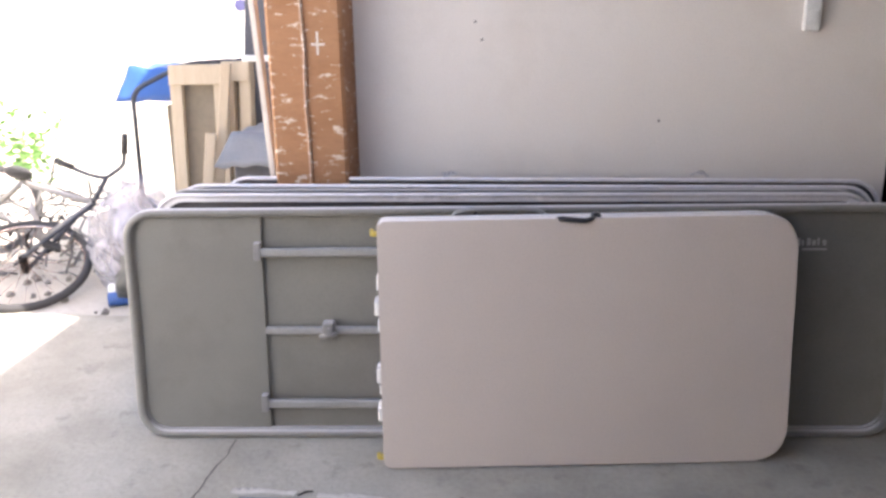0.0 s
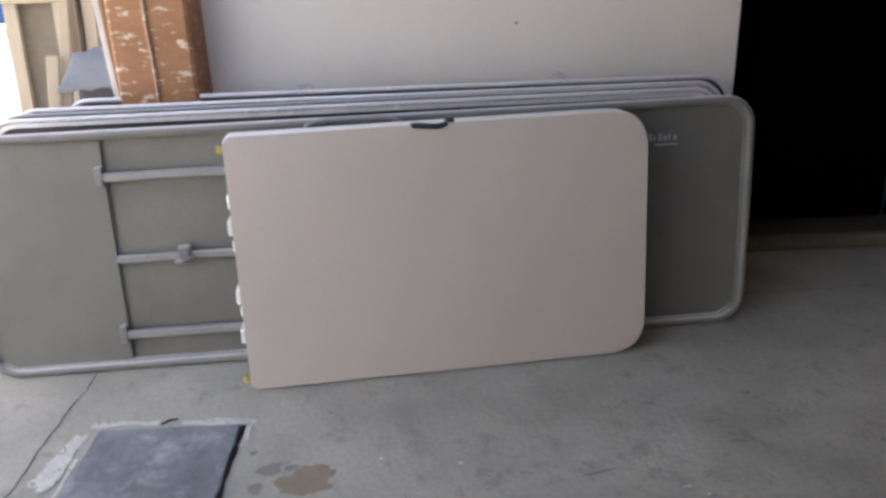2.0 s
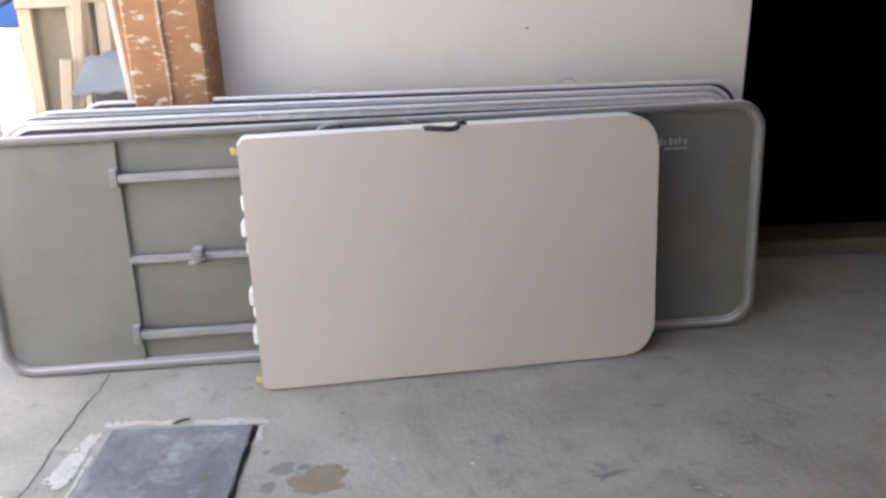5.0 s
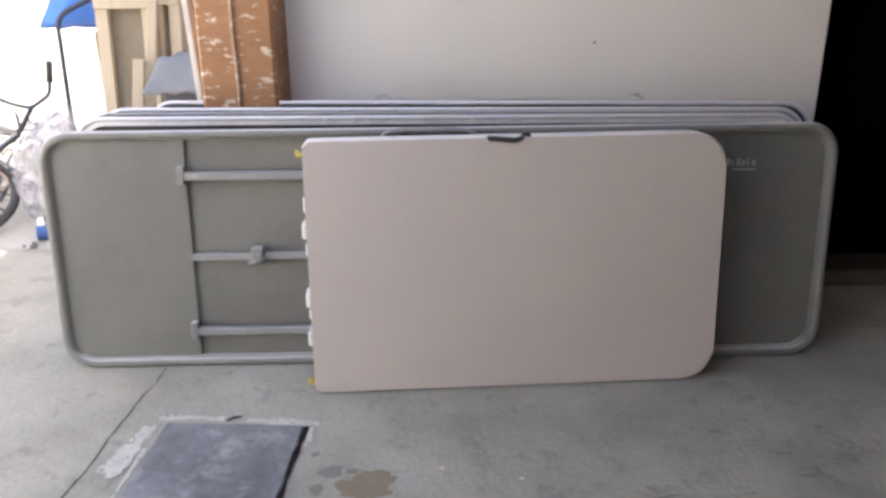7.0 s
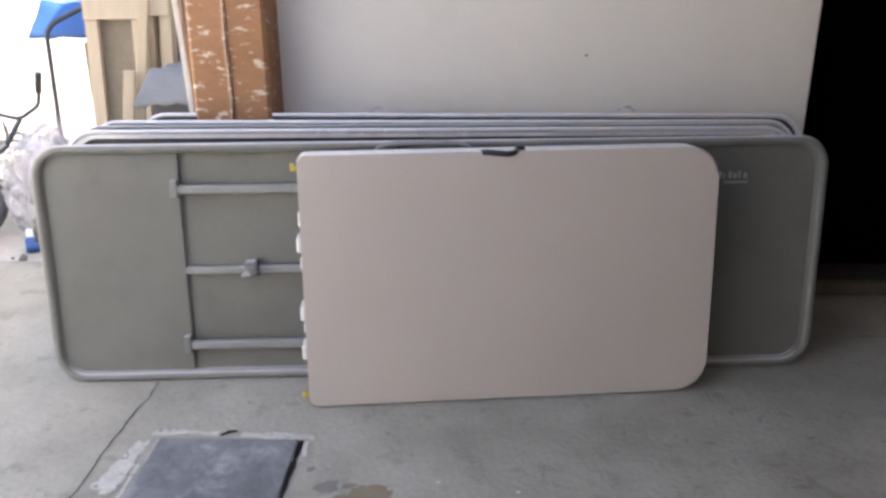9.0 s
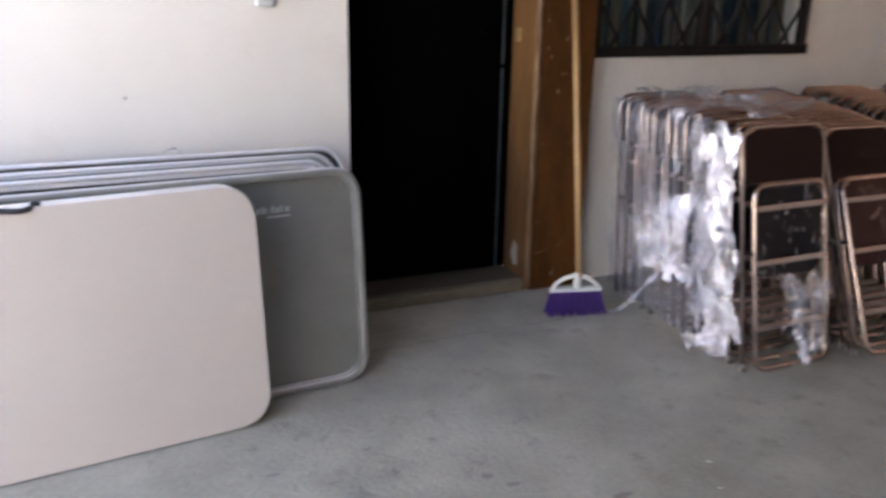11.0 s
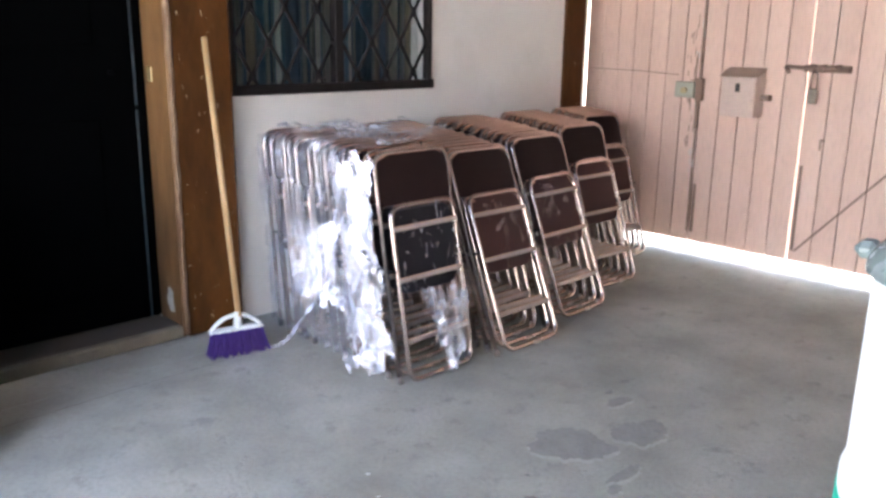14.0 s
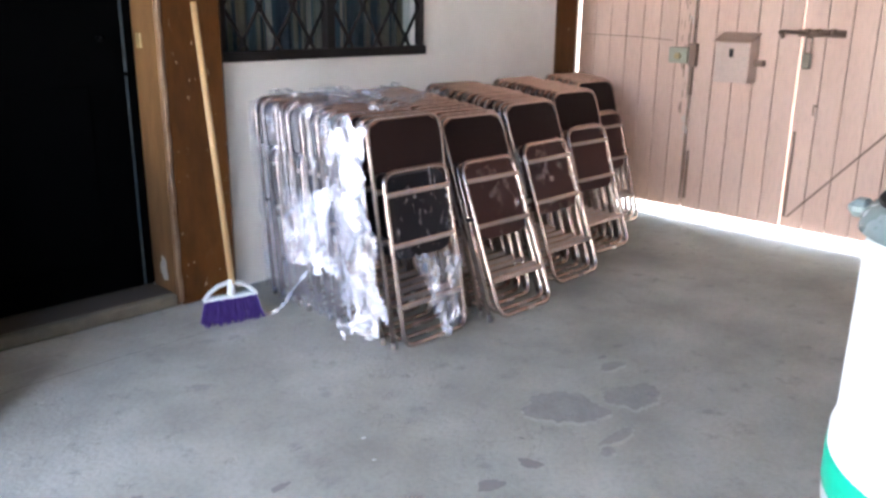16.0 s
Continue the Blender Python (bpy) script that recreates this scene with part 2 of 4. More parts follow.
    f0, f1 = bm.faces.new(v0), bm.faces.new(v1[::-1])
    for i in range(n):
        bm.faces.new((v0[i], v1[i], v1[(i + 1) % n], v0[(i + 1) % n])).smooth = True
    if bevel:
        es = list(f0.edges) + list(f1.edges)
        bmesh.ops.bevel(bm, geom=es, offset=bevel, segments=segments, affect="EDGES", profile=0.5)
    return bm


def loop_rounded(corners, radius, steps=5):
    """Rounds the inner corners of an open line of points."""
    pts = [Vector(c) for c in corners]
    out = [pts[0]]
    for a, b, c in zip(pts, pts[1:], pts[2:]):
        u, v = (a - b).normalized(), (c - b).normalized()
        p, q = b + u * radius, b + v * radius
        for k in range(steps + 1):
            t = k / steps
            out.append((1 - t) ** 2 * p + 2 * t * (1 - t) * b + t * t * q)
    out.append(pts[-1])
    return out


def lathe(bm, profile, sides=32):
    """Turns a profile of (radius, height) round the z axis."""
    rings = [[bm.verts.new((r * math.cos(k * math.tau / sides), r * math.sin(k * math.tau / sides), z)) for k in range(sides)]
             for r, z in profile]
    for a, b in zip(rings, rings[1:]):
        for k in range(sides):
            bm.faces.new((a[k], a[(k + 1) % sides], b[(k + 1) % sides], b[k])).smooth = True
    return bm


def mesh_of(name, bm, mat):
    bmesh.ops.recalc_face_normals(bm, faces=bm.faces)
    me = bpy.data.meshes.new(name)
    bm.to_mesh(me)
    bm.free()
    me.materials.append(mat)
    return me


def part(name, bm, mat, parent, label=""):
    ob = new(name, mesh_of(name, bm, mat))
    ob.parent = parent
    return tagged(ob, label)


def thing(name, label, category, group="", kind="", at=None):
    ob = new(name)
    if at is not None:
        ob.matrix_basis = at
    return tagged(ob, label, category, group, kind)


def solid(name, bm, mat, label, category, group="", kind="", at=None):
    ob = new(name, mesh_of(name, bm, mat))
    if at is not None:
        ob.matrix_basis = at
    return tagged(ob, label, category, group, kind)


def boxes(*rows, bevel=0.0):
    bm = bmesh.new()
    for r in rows:
        box(bm, *r, bevel=bevel)
    return bm


# ---------------------------------------------------------------- the carport
solid("ground", boxes((-400, 400, -400, 400, -0.3, -0.03)), DIRT, "bare sunlit earth round the house", "ground", kind="structure")
solid("floor", boxes((-2.0, 5.60, -6.0, 0.28, -0.2, 0.0)), CONCRETE, "worn grey concrete carport floor with stains", "floor", kind="structure")
solid("road", boxes((5.61, 60, -30, 30, -0.1, -0.012)), ASPHALT, "sunlit pale street outside the gate", "road", kind="structure")

WT = 0.28   # wall thickness
solid("wall_main", boxes((-0.23, 1.722, 0, WT, 0, 2.45), (1.722, 2.55, 0, WT, 2.12, 2.45), (2.55, 2.83, 0, WT, 0, 2.45),
                         (2.83, 4.033, 0, WT, 0, 1.06), (2.83, 4.033, 0, WT, 2.2, 2.45), (4.033, 5.19, 0, WT, 0, 2.45)),
      PLASTER, "off-white painted plaster wall with faint stains", "wall", kind="structure")
# Unseen ceiling; its edge and dull tone are set to shape daylight.
solid("ceiling", boxes((0.35, 5.8, -4.6, 0.0, 2.45, 2.65), (-0.55, 5.8, 0.0, 3.2, 2.45, 2.65)), ROOF, "unseen concrete carport ceiling, cut back to shape the daylight", "ceiling", kind="structure")
# Added wall out of view; blocks light and returns little of it.
solid("wall_back", boxes((-0.878, 5.8, -4.6, -4.4, 0, 2.45)), BARE_BLOCK, "unseen added block wall closing the carport, dark to cut bounce light", "wall", kind="structure")
# Added wall out of view, narrowing where daylight comes in.
solid("wall_left", boxes((-1.08, -0.88, -4.6, -2.9, 0, 2.45)), PLASTER, "unseen added wall that narrows the light from the yard", "wall", kind="structure")
solid("wall_side", boxes((-0.46, -0.26, WT, 3.2, 0, 2.45)), PLASTER, "plaster side wall of the house", "wall", kind="structure")
# Unseen walls added so no daylight leaks in behind the window.
solid("wall_inner", boxes((-0.26, 5.5, 3.0, 3.2, 0, 2.45), (5.3, 5.5, WT, 3.0, 0, 2.45)), PLASTER, "unseen added walls that keep daylight out of the rooms", "wall", kind="structure")

left = solid("pillar_left", boxes((-0.507, -0.232, -0.19, WT, 0, 2.45), bevel=0.012), FLAKED,
             "brown painted pillar with flaking scratched paint", "pillar", kind="structure")
solid("pillar_door", boxes((2.5365, 2.815, -0.055, -0.001, 0, 2.45), bevel=0.012), BROWN, "brown painted pillar beside the door", "pillar", kind="structure")
solid("pillar_end", boxes((5.192, 5.40, -0.012, WT - 0.002, 0, 2.45), bevel=0.006), BROWN, "dark brown post at the end of the wall", "pillar", kind="structure")


cable = bmesh.new()
tube(cable, [(-0.372 + 0.003 * math.sin(k * 1.7), -0.196, 0.1 * k) for k in range(28)], 0.007, 6)
solid("pillar_cable", cable, material("chipped_cable_paint", (0.42, 0.25, 0.15), (0.55, 0.4, 0.3), 0.6, scale=9, fine=40, bump=0.2, spots=(0.75, 0.68, 0.6), spot_scale=30, spot_edge=0.55), "thin painted-over cable running up the pillar", "cable")
stick = bmesh.new()
box(stick, 0, 0.022, -0.02, 0.02, 0, 2.3, bevel=0.003)
solid("pale_batten", stick, material("pale_batten_paint", (0.72, 0.68, 0.62), (0.6, 0.55, 0.48), 0.7, scale=8, fine=40, bump=0.1), "pale painted batten leaning along the pillar", "batten", at=pose(-0.512, -0.10, 0, 0, -3.0, 0))
solid("chalk_mark", boxes((-0.345, -0.295, -0.1915, -0.1905, 1.222, 1.23), (-0.325, -0.317, -0.1915, -0.1905, 1.19, 1.27)), PLASTER, "scratched cross mark on the pillar", "mark", kind="structure")


def strip(pts, width, z, jitter=0.0, seed=1):
    """A thin flat band along floor points, uneven at its edges."""
    rnd = random.Random(seed)
    bm = bmesh.new()
    line = []
    for (x0, y0), (x1, y1) in zip(pts, pts[1:]):
        n = max(1, int(math.hypot(x1 - x0, y1 - y0) / 0.03))
        line += [(x0 + (x1 - x0) * k / n, y0 + (y1 - y0) * k / n) for k in range(n)]
    line.append(pts[-1])
    vs = []
    for i, (x, y) in enumerate(line):
        a, b = line[max(i - 1, 0)], line[min(i + 1, len(line) - 1)]
        d = Vector((b[0] - a[0], b[1] - a[1], 0)).normalized()
        s = Vector((-d.y, d.x, 0))
        w = width * rnd.uniform(0.5, 1.3) / 2
        c = Vector((x, y, z)) + s * rnd.uniform(-jitter, jitter)
        vs.append((bm.verts.new(c + s * w), bm.verts.new(c - s * w)))
    for (a, b), (c, d) in zip(vs, vs[1:]):
        bm.faces.new((a, b, d, c))
    return bm


def blot(cx, cy, rx, ry, z, seed, n=40, rough_=0.35):
    """A flat patch with a ragged outline."""
    rnd = random.Random(seed)
    ph = [(rnd.uniform(0, math.tau), k, rough_ / k ** 0.6) for k in (2, 3, 5, 7, 11, 17, 23)]
    bm = bmesh.new()
    ring = []
    for i in range(n):
        a = math.tau * i / n
        r = 1 + sum(w * math.sin(k * a + p) for p, k, w in ph) * 0.6
        ring.append(bm.verts.new((cx + rx * r * math.cos(a), cy + ry * r * math.sin(a), z)))
    bm.faces.new(ring)
    return bm


CRACK = material("dirty_crack", (0.10, 0.095, 0.085), (0.06, 0.055, 0.05), 0.9, bump=0.1)
solid("floor_crack", strip([(-0.515, -0.79), (-0.509, -0.89), (-0.521, -0.97), (-0.523, -1.06), (-0.526, -1.19), (-0.525, -1.36), (-0.533, -1.48), (-0.54, -2.2)], 0.005, 0.0015, 0.0028, 3),
      CRACK, "dark crack across the concrete floor", "crack", kind="structure")
cover = solid("drain_cover", boxes((-0.395, 0.0, -1.53, -1.112, -0.02, 0.004), bevel=0.003), DARK_CONCRETE,
              "dark square concrete inspection cover in the floor", "cover", kind="structure")
solid("cover_gap", strip([(0.009, -1.118), (0.006, -1.30), (0.009, -1.53)], 0.015, 0.003, 0.001, 5), IRON, "dark open joint beside the floor cover", "joint", kind="structure")
mortar = bmesh.new()
for p, w, sd in (([(-0.425, -1.082), (-0.33, -1.080), (-0.235, -1.088)], 0.034, 7), ([(-0.17, -1.094), (-0.05, -1.095), (0.042, -1.102)], 0.036, 8),
                 ([(0.026, -1.12), (0.028, -1.22)], 0.014, 10), ([(-0.408, -1.24), (-0.406, -1.50)], 0.012, 11)):
    s = strip(p, w, 0.0025, 0.004, sd)
    me = bpy.data.meshes.new("m")
    s.to_mesh(me)
    mortar.from_mesh(me)
    bpy.data.meshes.remove(me)
    s.free()
for k, (cx, cy, rx, ry) in enumerate(((-0.438, -1.17, 0.018, 0.05), (-0.452, -1.26, 0.026, 0.065), (-0.462, -1.33, 0.026, 0.045), (-0.432, -1.30, 0.014, 0.06))):
    s = blot(cx, cy, rx, ry, 0.002 + 0.0004 * k, 90 + k, 60, 0.5)
    me = bpy.data.meshes.new("m")
    s.to_mesh(me)
    mortar.from_mesh(me)
    bpy.data.meshes.remove(me)
    s.free()
solid("mortar_edge", mortar, material("pale_mortar", (0.66, 0.64, 0.58), (0.50, 0.48, 0.44), 0.9, scale=14, fine=60, bump=0.4, spots=(0.34, 0.33, 0.31), spot_scale=22, spot_edge=0.58),
      "pale mortar smeared round the floor cover", "mortar", kind="structure")
STAIN = material("damp_stain", (0.21, 0.19, 0.165), (0.27, 0.255, 0.23), 0.6, scale=12, fine=50, bump=0.15)
BROWN_STAIN = material("brown_stain", (0.24, 0.185, 0.12), (0.31, 0.26, 0.185), 0.6, scale=12, fine=50, bump=0.1)
solid("cover_chip", strip([(-0.225, -1.098), (-0.205, -1.078), (-0.185, -1.072)], 0.012, 0.0032, 0.002, 13), IRON, "dark chip in the mortar beside the floor cover", "chip", kind="structure")
for i, (x, y, rx, ry, m) in enumerate(((0.215, -1.375, 0.075, 0.055, BROWN_STAIN), (0.115, -1.325, 0.028, 0.03, STAIN), (0.17, -1.32, 0.02, 0.012, STAIN), (0.06, -1.25, 0.012, 0.01, STAIN),
                                       (0.09, -1.40, 0.02, 0.02, STAIN), (0.248, -1.073, 0.007, 0.006, STAIN), (1.149, -1.10, 0.022, 0.007, STAIN), (1.335, -1.297, 0.03, 0.006, STAIN),
                                       (1.30, -1.20, 0.022, 0.005, STAIN), (1.713, -1.327, 0.016, 0.013, STAIN), (1.765, -1.39, 0.022, 0.01, STAIN), (1.44, -1.07, 0.012, 0.006, STAIN),
                                       (2.02, -1.55, 0.03, 0.014, STAIN), (2.614, -1.952, 0.026, 0.034, STAIN), (2.445, -1.948, 0.04, 0.028, STAIN), (3.544, -1.639, 0.02, 0.014, STAIN),
                                       (3.41, -1.66, 0.018, 0.012, STAIN), (2.71, -1.84, 0.008, 0.008, STAIN))):
    solid("floor_stain", blot(x, y, rx, ry, 0.0012 + 0.0001 * i, 20 + i), m, "small dark stain on the concrete floor", "stain", kind="structure")
for i, (x, y, rx, ry, sd) in enumerate(((2.965, -1.812, 0.115, 0.125, 40), (3.205, -1.925, 0.10, 0.082, 41), (2.93, -2.045, 0.085, 0.02, 42), (2.83, -2.075, 0.03, 0.02, 43),
                                        (3.36, -1.735, 0.055, 0.03, 44))):
    solid("patch_rim", blot(x - 0.012, y - 0.012, rx * 1.008, ry * 1.01, 0.0034 + 0.0002 * i, sd, 120, 0.27), RIM_CRUMB, "pale crumbled rim of the broken screed", "patch", kind="structure")
    solid("worn_patch", blot(x, y, rx, ry, 0.0060 + 0.0003 * i, sd, 120, 0.28), PATCH, "worn hollow in the floor where the screed broke away", "patch", kind="structure")
FLECK = material("white_paint_fleck", (0.8, 0.78, 0.74), (0.7, 0.68, 0.64), 0.7, bump=0.05)
for i, (x, y, r) in enumerate(((1.147, -1.469, 0.009), (0.605, -1.335, 0.006), (1.636, -1.521, 0.007), (1.19, -1.50, 0.005), (2.36, -1.50, 0.008), (2.30, -1.62, 0.006), (0.40, -1.30, 0.005))):
    solid("paint_fleck", blot(x, y, r, r * 0.7, 0.002, 60 + i, 24), FLECK, "small white paint fleck on the concrete", "fleck", kind="structure")


def trowel_marks():
    """Clusters of short shallow arcs left by the trowel, and one long scratch."""
    rnd = random.Random(31)
    bm = bmesh.new()

    def arc(x, y, ln, w, a, bend):
        prev = None
        for s in range(7):
            u = s / 6 - 0.5
            px, py = u * ln, bend * (1 - 4 * u * u)
            c = Vector((x + px * math.cos(a) - py * math.sin(a), y + px * math.sin(a) + py * math.cos(a), 0.0042))
            h = w * (1 - 3.4 * u * u) / 2
            q = (bm.verts.new(c + Vector((0, h, 0))), bm.verts.new(c - Vector((0, h, 0))))
            if prev:
                bm.faces.new((prev[0], prev[1], q[1], q[0]))
            prev = q

    spots = [(rnd.uniform(0.45, 1.5), rnd.uniform(-1.5, -1.15)) for _ in range(26)] + [(rnd.uniform(1.5, 2.6), rnd.uniform(-1.9, -1.2)) for _ in range(12)]
    for x, y in spots:
        a, bend, ln = rnd.gauss(0.5, 0.5), rnd.uniform(0.006, 0.02), rnd.uniform(0.03, 0.07)
        for k in range(rnd.randint(3, 7)):
            arc(x + k * 0.007 * math.sin(a) + rnd.gauss(0, 0.003), y - k * 0.008 * math.cos(a), ln * rnd.uniform(0.6, 1.1), rnd.uniform(0.0015, 0.0032), a + rnd.gauss(0, 0.08), bend)
    arc(0.945, -1.402, 0.10, 0.008, 0.28, 0.0)
    return bm


solid("trowel_marks", trowel_marks(), DARK_SCREED, "short dark trowel scratches in the screed", "scratches", kind="structure")


for i, (y, w) in enumerate(((-0.27, 0.005), (-0.40, 0.005))):
    solid("floor_joint", strip([(1.62, y - 0.02), (2.1, y), (2.75, y + 0.01)], w, 0.0012, 0.003, 80 + i), RIM_CRUMB if not i else DARK_SCREED,
          "faint joint line in the floor before the door", "joint", kind="structure")


def entrance_door():
    d = thing("door_1", "near-black leaf standing in for a dark doorway, deep in the wall", "door", kind="structure")
    part("door_leaf", boxes((1.737, 2.470, 0.16, 0.2, 0.06, 2.11), bevel=0.004), DOORWAY_BLACK, d)
    part("panel", boxes((1.84, 2.31, 0.152, 0.16, 0.2, 0.95), (1.84, 2.31, 0.152, 0.16, 1.25, 2.0), bevel=0.003), DOORWAY_BLACK, d)
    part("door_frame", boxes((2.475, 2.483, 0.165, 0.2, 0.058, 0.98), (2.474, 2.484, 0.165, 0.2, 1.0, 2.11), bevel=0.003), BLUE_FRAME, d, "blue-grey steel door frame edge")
    # Near-black filler paints in the dark recess beside the jamb.
    part("inner_jamb", boxes((2.4845, 2.5495, 0.17, 0.2, 0.058, 2.11), (1.723, 1.737, 0.13, 0.2, 0.058, 2.11)), DOORWAY_BLACK, d)
    part("jamb_reveal", boxes((2.521, 2.5355, -0.04, 0.168, 0.0, 2.118), bevel=0.004), JAMB, d, "varnished wooden jamb with worn edge")
    part("lock_plate", boxes((2.515, 2.5215, 0.09, 0.13, 1.10, 1.16), bevel=0.001), BRASS, d)
    worn = bmesh.new()
    tube(worn, [(2.532 + 0.003 * math.sin(k * 2.1), -0.052, 0.02 + 0.07 * k) for k in range(30)], 0.011, 6)
    part("worn_edge", worn, material("bare_worn_edge", (0.26, 0.17, 0.10), (0.12, 0.06, 0.025), 0.8, scale=9, fine=50, bump=0.3), d, "pale chipped edge of the jamb")
    k = bmesh.new()
    bmesh.ops.create_uvsphere(k, u_segments=12, v_segments=8, radius=0.013, matrix=Matrix.Translation((2.37, 0.12, 1.14)))
    tube(k, [(2.37, 0.16, 1.14), (2.37, 0.12, 1.14)], 0.01)
    part("door_knob", k, DOORWAY_BLACK, d, "small dark door knob")
    part("patch", blot_wall(), RIM_CRUMB, d, "bare mortar patch at the foot of the jamb")


def blot_wall():
    bm = blot(0, 0, 0.035, 0.05, 0, 77)
    bmesh.ops.transform(bm, matrix=pose(2.519, 0.06, 0.15, 90, 0, 90), verts=bm.verts)
    return bm


entrance_door()
step = thing("doorstep", "low cream concrete doorstep with a worn brown top", "step", kind="structure")
part("riser", boxes((1.724, 2.520, -0.045, -0.002, 0, 0.056), bevel=0.008), THRESHOLD, step)
part("tread", boxes((1.724, 2.520, -0.002, 0.2, 0, 0.056), bevel=0.004), DARK_TREAD, step)


def wall_switch():
    s = thing("wall_switch", "white plastic switch box on the plaster wall", "switch", at=pose(1.375, 0, 1.245))
    part("back_box", boxes((0, 0.055, -0.03, 0, 0, 0.26), bevel=0.004), WHITE_CLEAN, s)
    part("rocker", boxes((0.012, 0.043, -0.036, -0.03, 0.03, 0.07), bevel=0.003), WHITE_CLEAN, s)
    part("toggle", boxes((0.02, 0.036, -0.037, -0.03, 0.11, 0.135), bevel=0.003), GREY_STEEL, s)


wall_switch()
for x, z in ((0.224, 1.292), (0.249, 1.228), (0.9, 0.93)):
    bm = blot(0, 0, 0.006, 0.005, 0, int(x * 900))
    bmesh.ops.transform(bm, matrix=pose(x, -0.0015, z, 90), verts=bm.verts)
    solid("wall_chip", bm, material("chipped_plaster", (0.34, 0.31, 0.28), bump=0.1) if x < 0.23 else bpy.data.materials["chipped_plaster"], "small chip in the plaster wall", "chip", kind="structure")


# ---------------------------------------------------------------- window with grille
def window():
    w = thing("window_1", "window with black iron diamond grille and striped curtain", "window", kind="structure")
    x0, x1, z0, z1 = 2.829, 4.035, 1.055, 2.2
    xm = (x0 + x1) / 2 - 0.01
    part("window_frame", boxes((x0 - 0.012, x1 + 0.008, -0.03, 0.03, z0 - 0.02, z0 + 0.025), (x0 - 0.002, x1, -0.02, 0.03, z1 - 0.04, z1), (x0 - 0.002, x0 + 0.025, -0.02, 0.03, z0, z1),
                               (x1 - 0.025, x1, -0.02, 0.03, z0, z1), (xm - 0.025, xm + 0.025, -0.02, 0.03, z0, z1), bevel=0.003), IRON, w)
    for a, b in ((x0 + 0.025, xm - 0.025), (xm + 0.025, x1 - 0.025)):
        glass = part("pane", boxes((a, b, 0.07, 0.074, z0 + 0.02, z1 - 0.03)), GLASS, w)
        glass.visible_shadow = False
        step_x, step_z = (b - a) / 3, 0.30
        for sgn in (1, -1):
            for k in range(-5, 9):
                pts = []
                for n in range(0, 60):
                    z = z0 + 0.02 + n * 0.02
                    x = (a + k * step_x + step_x / 2) + sgn * (z - z0 - 0.06) * step_x / step_z
                    if a <= x <= b and z <= z1 - 0.03:
                        pts.append((x, 0.005 * sgn, z))
                if len(pts) > 2:
                    part("grille_bar", tube(bmesh.new(), [pts[0], pts[-1]], 0.0085, 6), IRON, w)
        for k in range(0, 4):
            for z in (z0 + 0.06, z0 + 0.21, z0 + 0.36, z0 + 0.51):
                odd = round((z - z0 - 0.06) / 0.15) % 2
                x = a + (k + (0.5 if not odd else 0.0)) * step_x
                if a + 0.01 < x < b - 0.01:
                    bm = bmesh.new()
                    bmesh.ops.create_uvsphere(bm, u_segments=8, v_segments=6, radius=0.02, matrix=Matrix.LocRotScale((x, 0, z), None, (1, 0.6, 1)))
                    part("grille_boss", bm, IRON, w)
    bm = bmesh.new()
    n = 150
    cols = []
    for i in range(n + 1):
        x = x0 + 0.0 + (x1 - x0) * i / n
        y = 0.17 + 0.018 * math.sin(i * 0.62) + 0.008 * math.sin(i * 1.7 + 1)
        cols.append((bm.verts.new((x, y, z0 - 0.05)), bm.verts.new((x, y, z1 + 0.05))))
    for (a, b), (c, d) in zip(cols, cols[1:]):
        bm.faces.new((a, c, d, b)).smooth = True
    part("curtain", bm, CURTAIN, w, "blue, grey and white striped curtain")


def glass_material():
    m = bpy.data.materials.new("window_glass")
    m.use_nodes = True
    p = m.node_tree.nodes["Principled BSDF"]
    p.inputs["Base Color"].default_value = (0.9, 0.93, 0.92, 1)
    p.inputs["Roughness"].default_value = 0.03
    p.inputs["Transmission Weight"].default_value = 1.0
    p.inputs["IOR"].default_value = 1.2
    return m


def curtain_material():
    m = bpy.data.materials.new("striped_curtain")
    m.use_nodes = True
    nd, ln = m.node_tree.nodes, m.node_tree.links
    p = nd["Principled BSDF"]
    tc = nd.new("ShaderNodeTexCoord")
    sp = nd.new("ShaderNodeSeparateXYZ")
    ln.new(tc.outputs["Object"], sp.inputs[0])
    no = nd.new("ShaderNodeTexNoise")
    no.noise_dimensions = "1D"
    no.inputs["Scale"].default_value, no.inputs["Detail"].default_value = 9.0, 2.0
    ln.new(sp.outputs["X"], no.inputs["W"])
    cr = nd.new("ShaderNodeValToRGB")
    cr.color_ramp.interpolation = "CONSTANT"
    e = cr.color_ramp.elements
    e[0].position, e[0].color = 0.0, (0.025, 0.055, 0.08, 1)
    e[1].position, e[1].color = 0.40, (0.17, 0.17, 0.145, 1)
    for pos, col in ((0.47, (0.045, 0.09, 0.12, 1)), (0.52, (0.27, 0.255, 0.225, 1)), (0.57, (0.03, 0.055, 0.085, 1)), (0.62, (0.2, 0.17, 0.12, 1))):
        e.new(pos).color = col
    ln.new(no.outputs["Fac"], cr.inputs[0])
    ln.new(cr.outputs[0], p.inputs["Base Color"])
    p.inputs["Roughness"].default_value = 0.8
    return m


GLASS, CURTAIN = glass_material(), curtain_material()
window()


# ---------------------------------------------------------------- tables
def table_grey(m, width, label, face, rim_mat, h=0.76, r=0.10, bead=0.014, skirt=None):
    """A long folding table on its edge, underside to the front: rim and sheet."""
    t = thing("folding_table", label, "table", "long tables leaning on the wall", at=m)
    rim = bmesh.new()
    pts = outline(width - 2 * bead, h - 2 * bead, (r - bead,) * 4, 8)
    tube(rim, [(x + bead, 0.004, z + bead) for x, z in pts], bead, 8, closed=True)
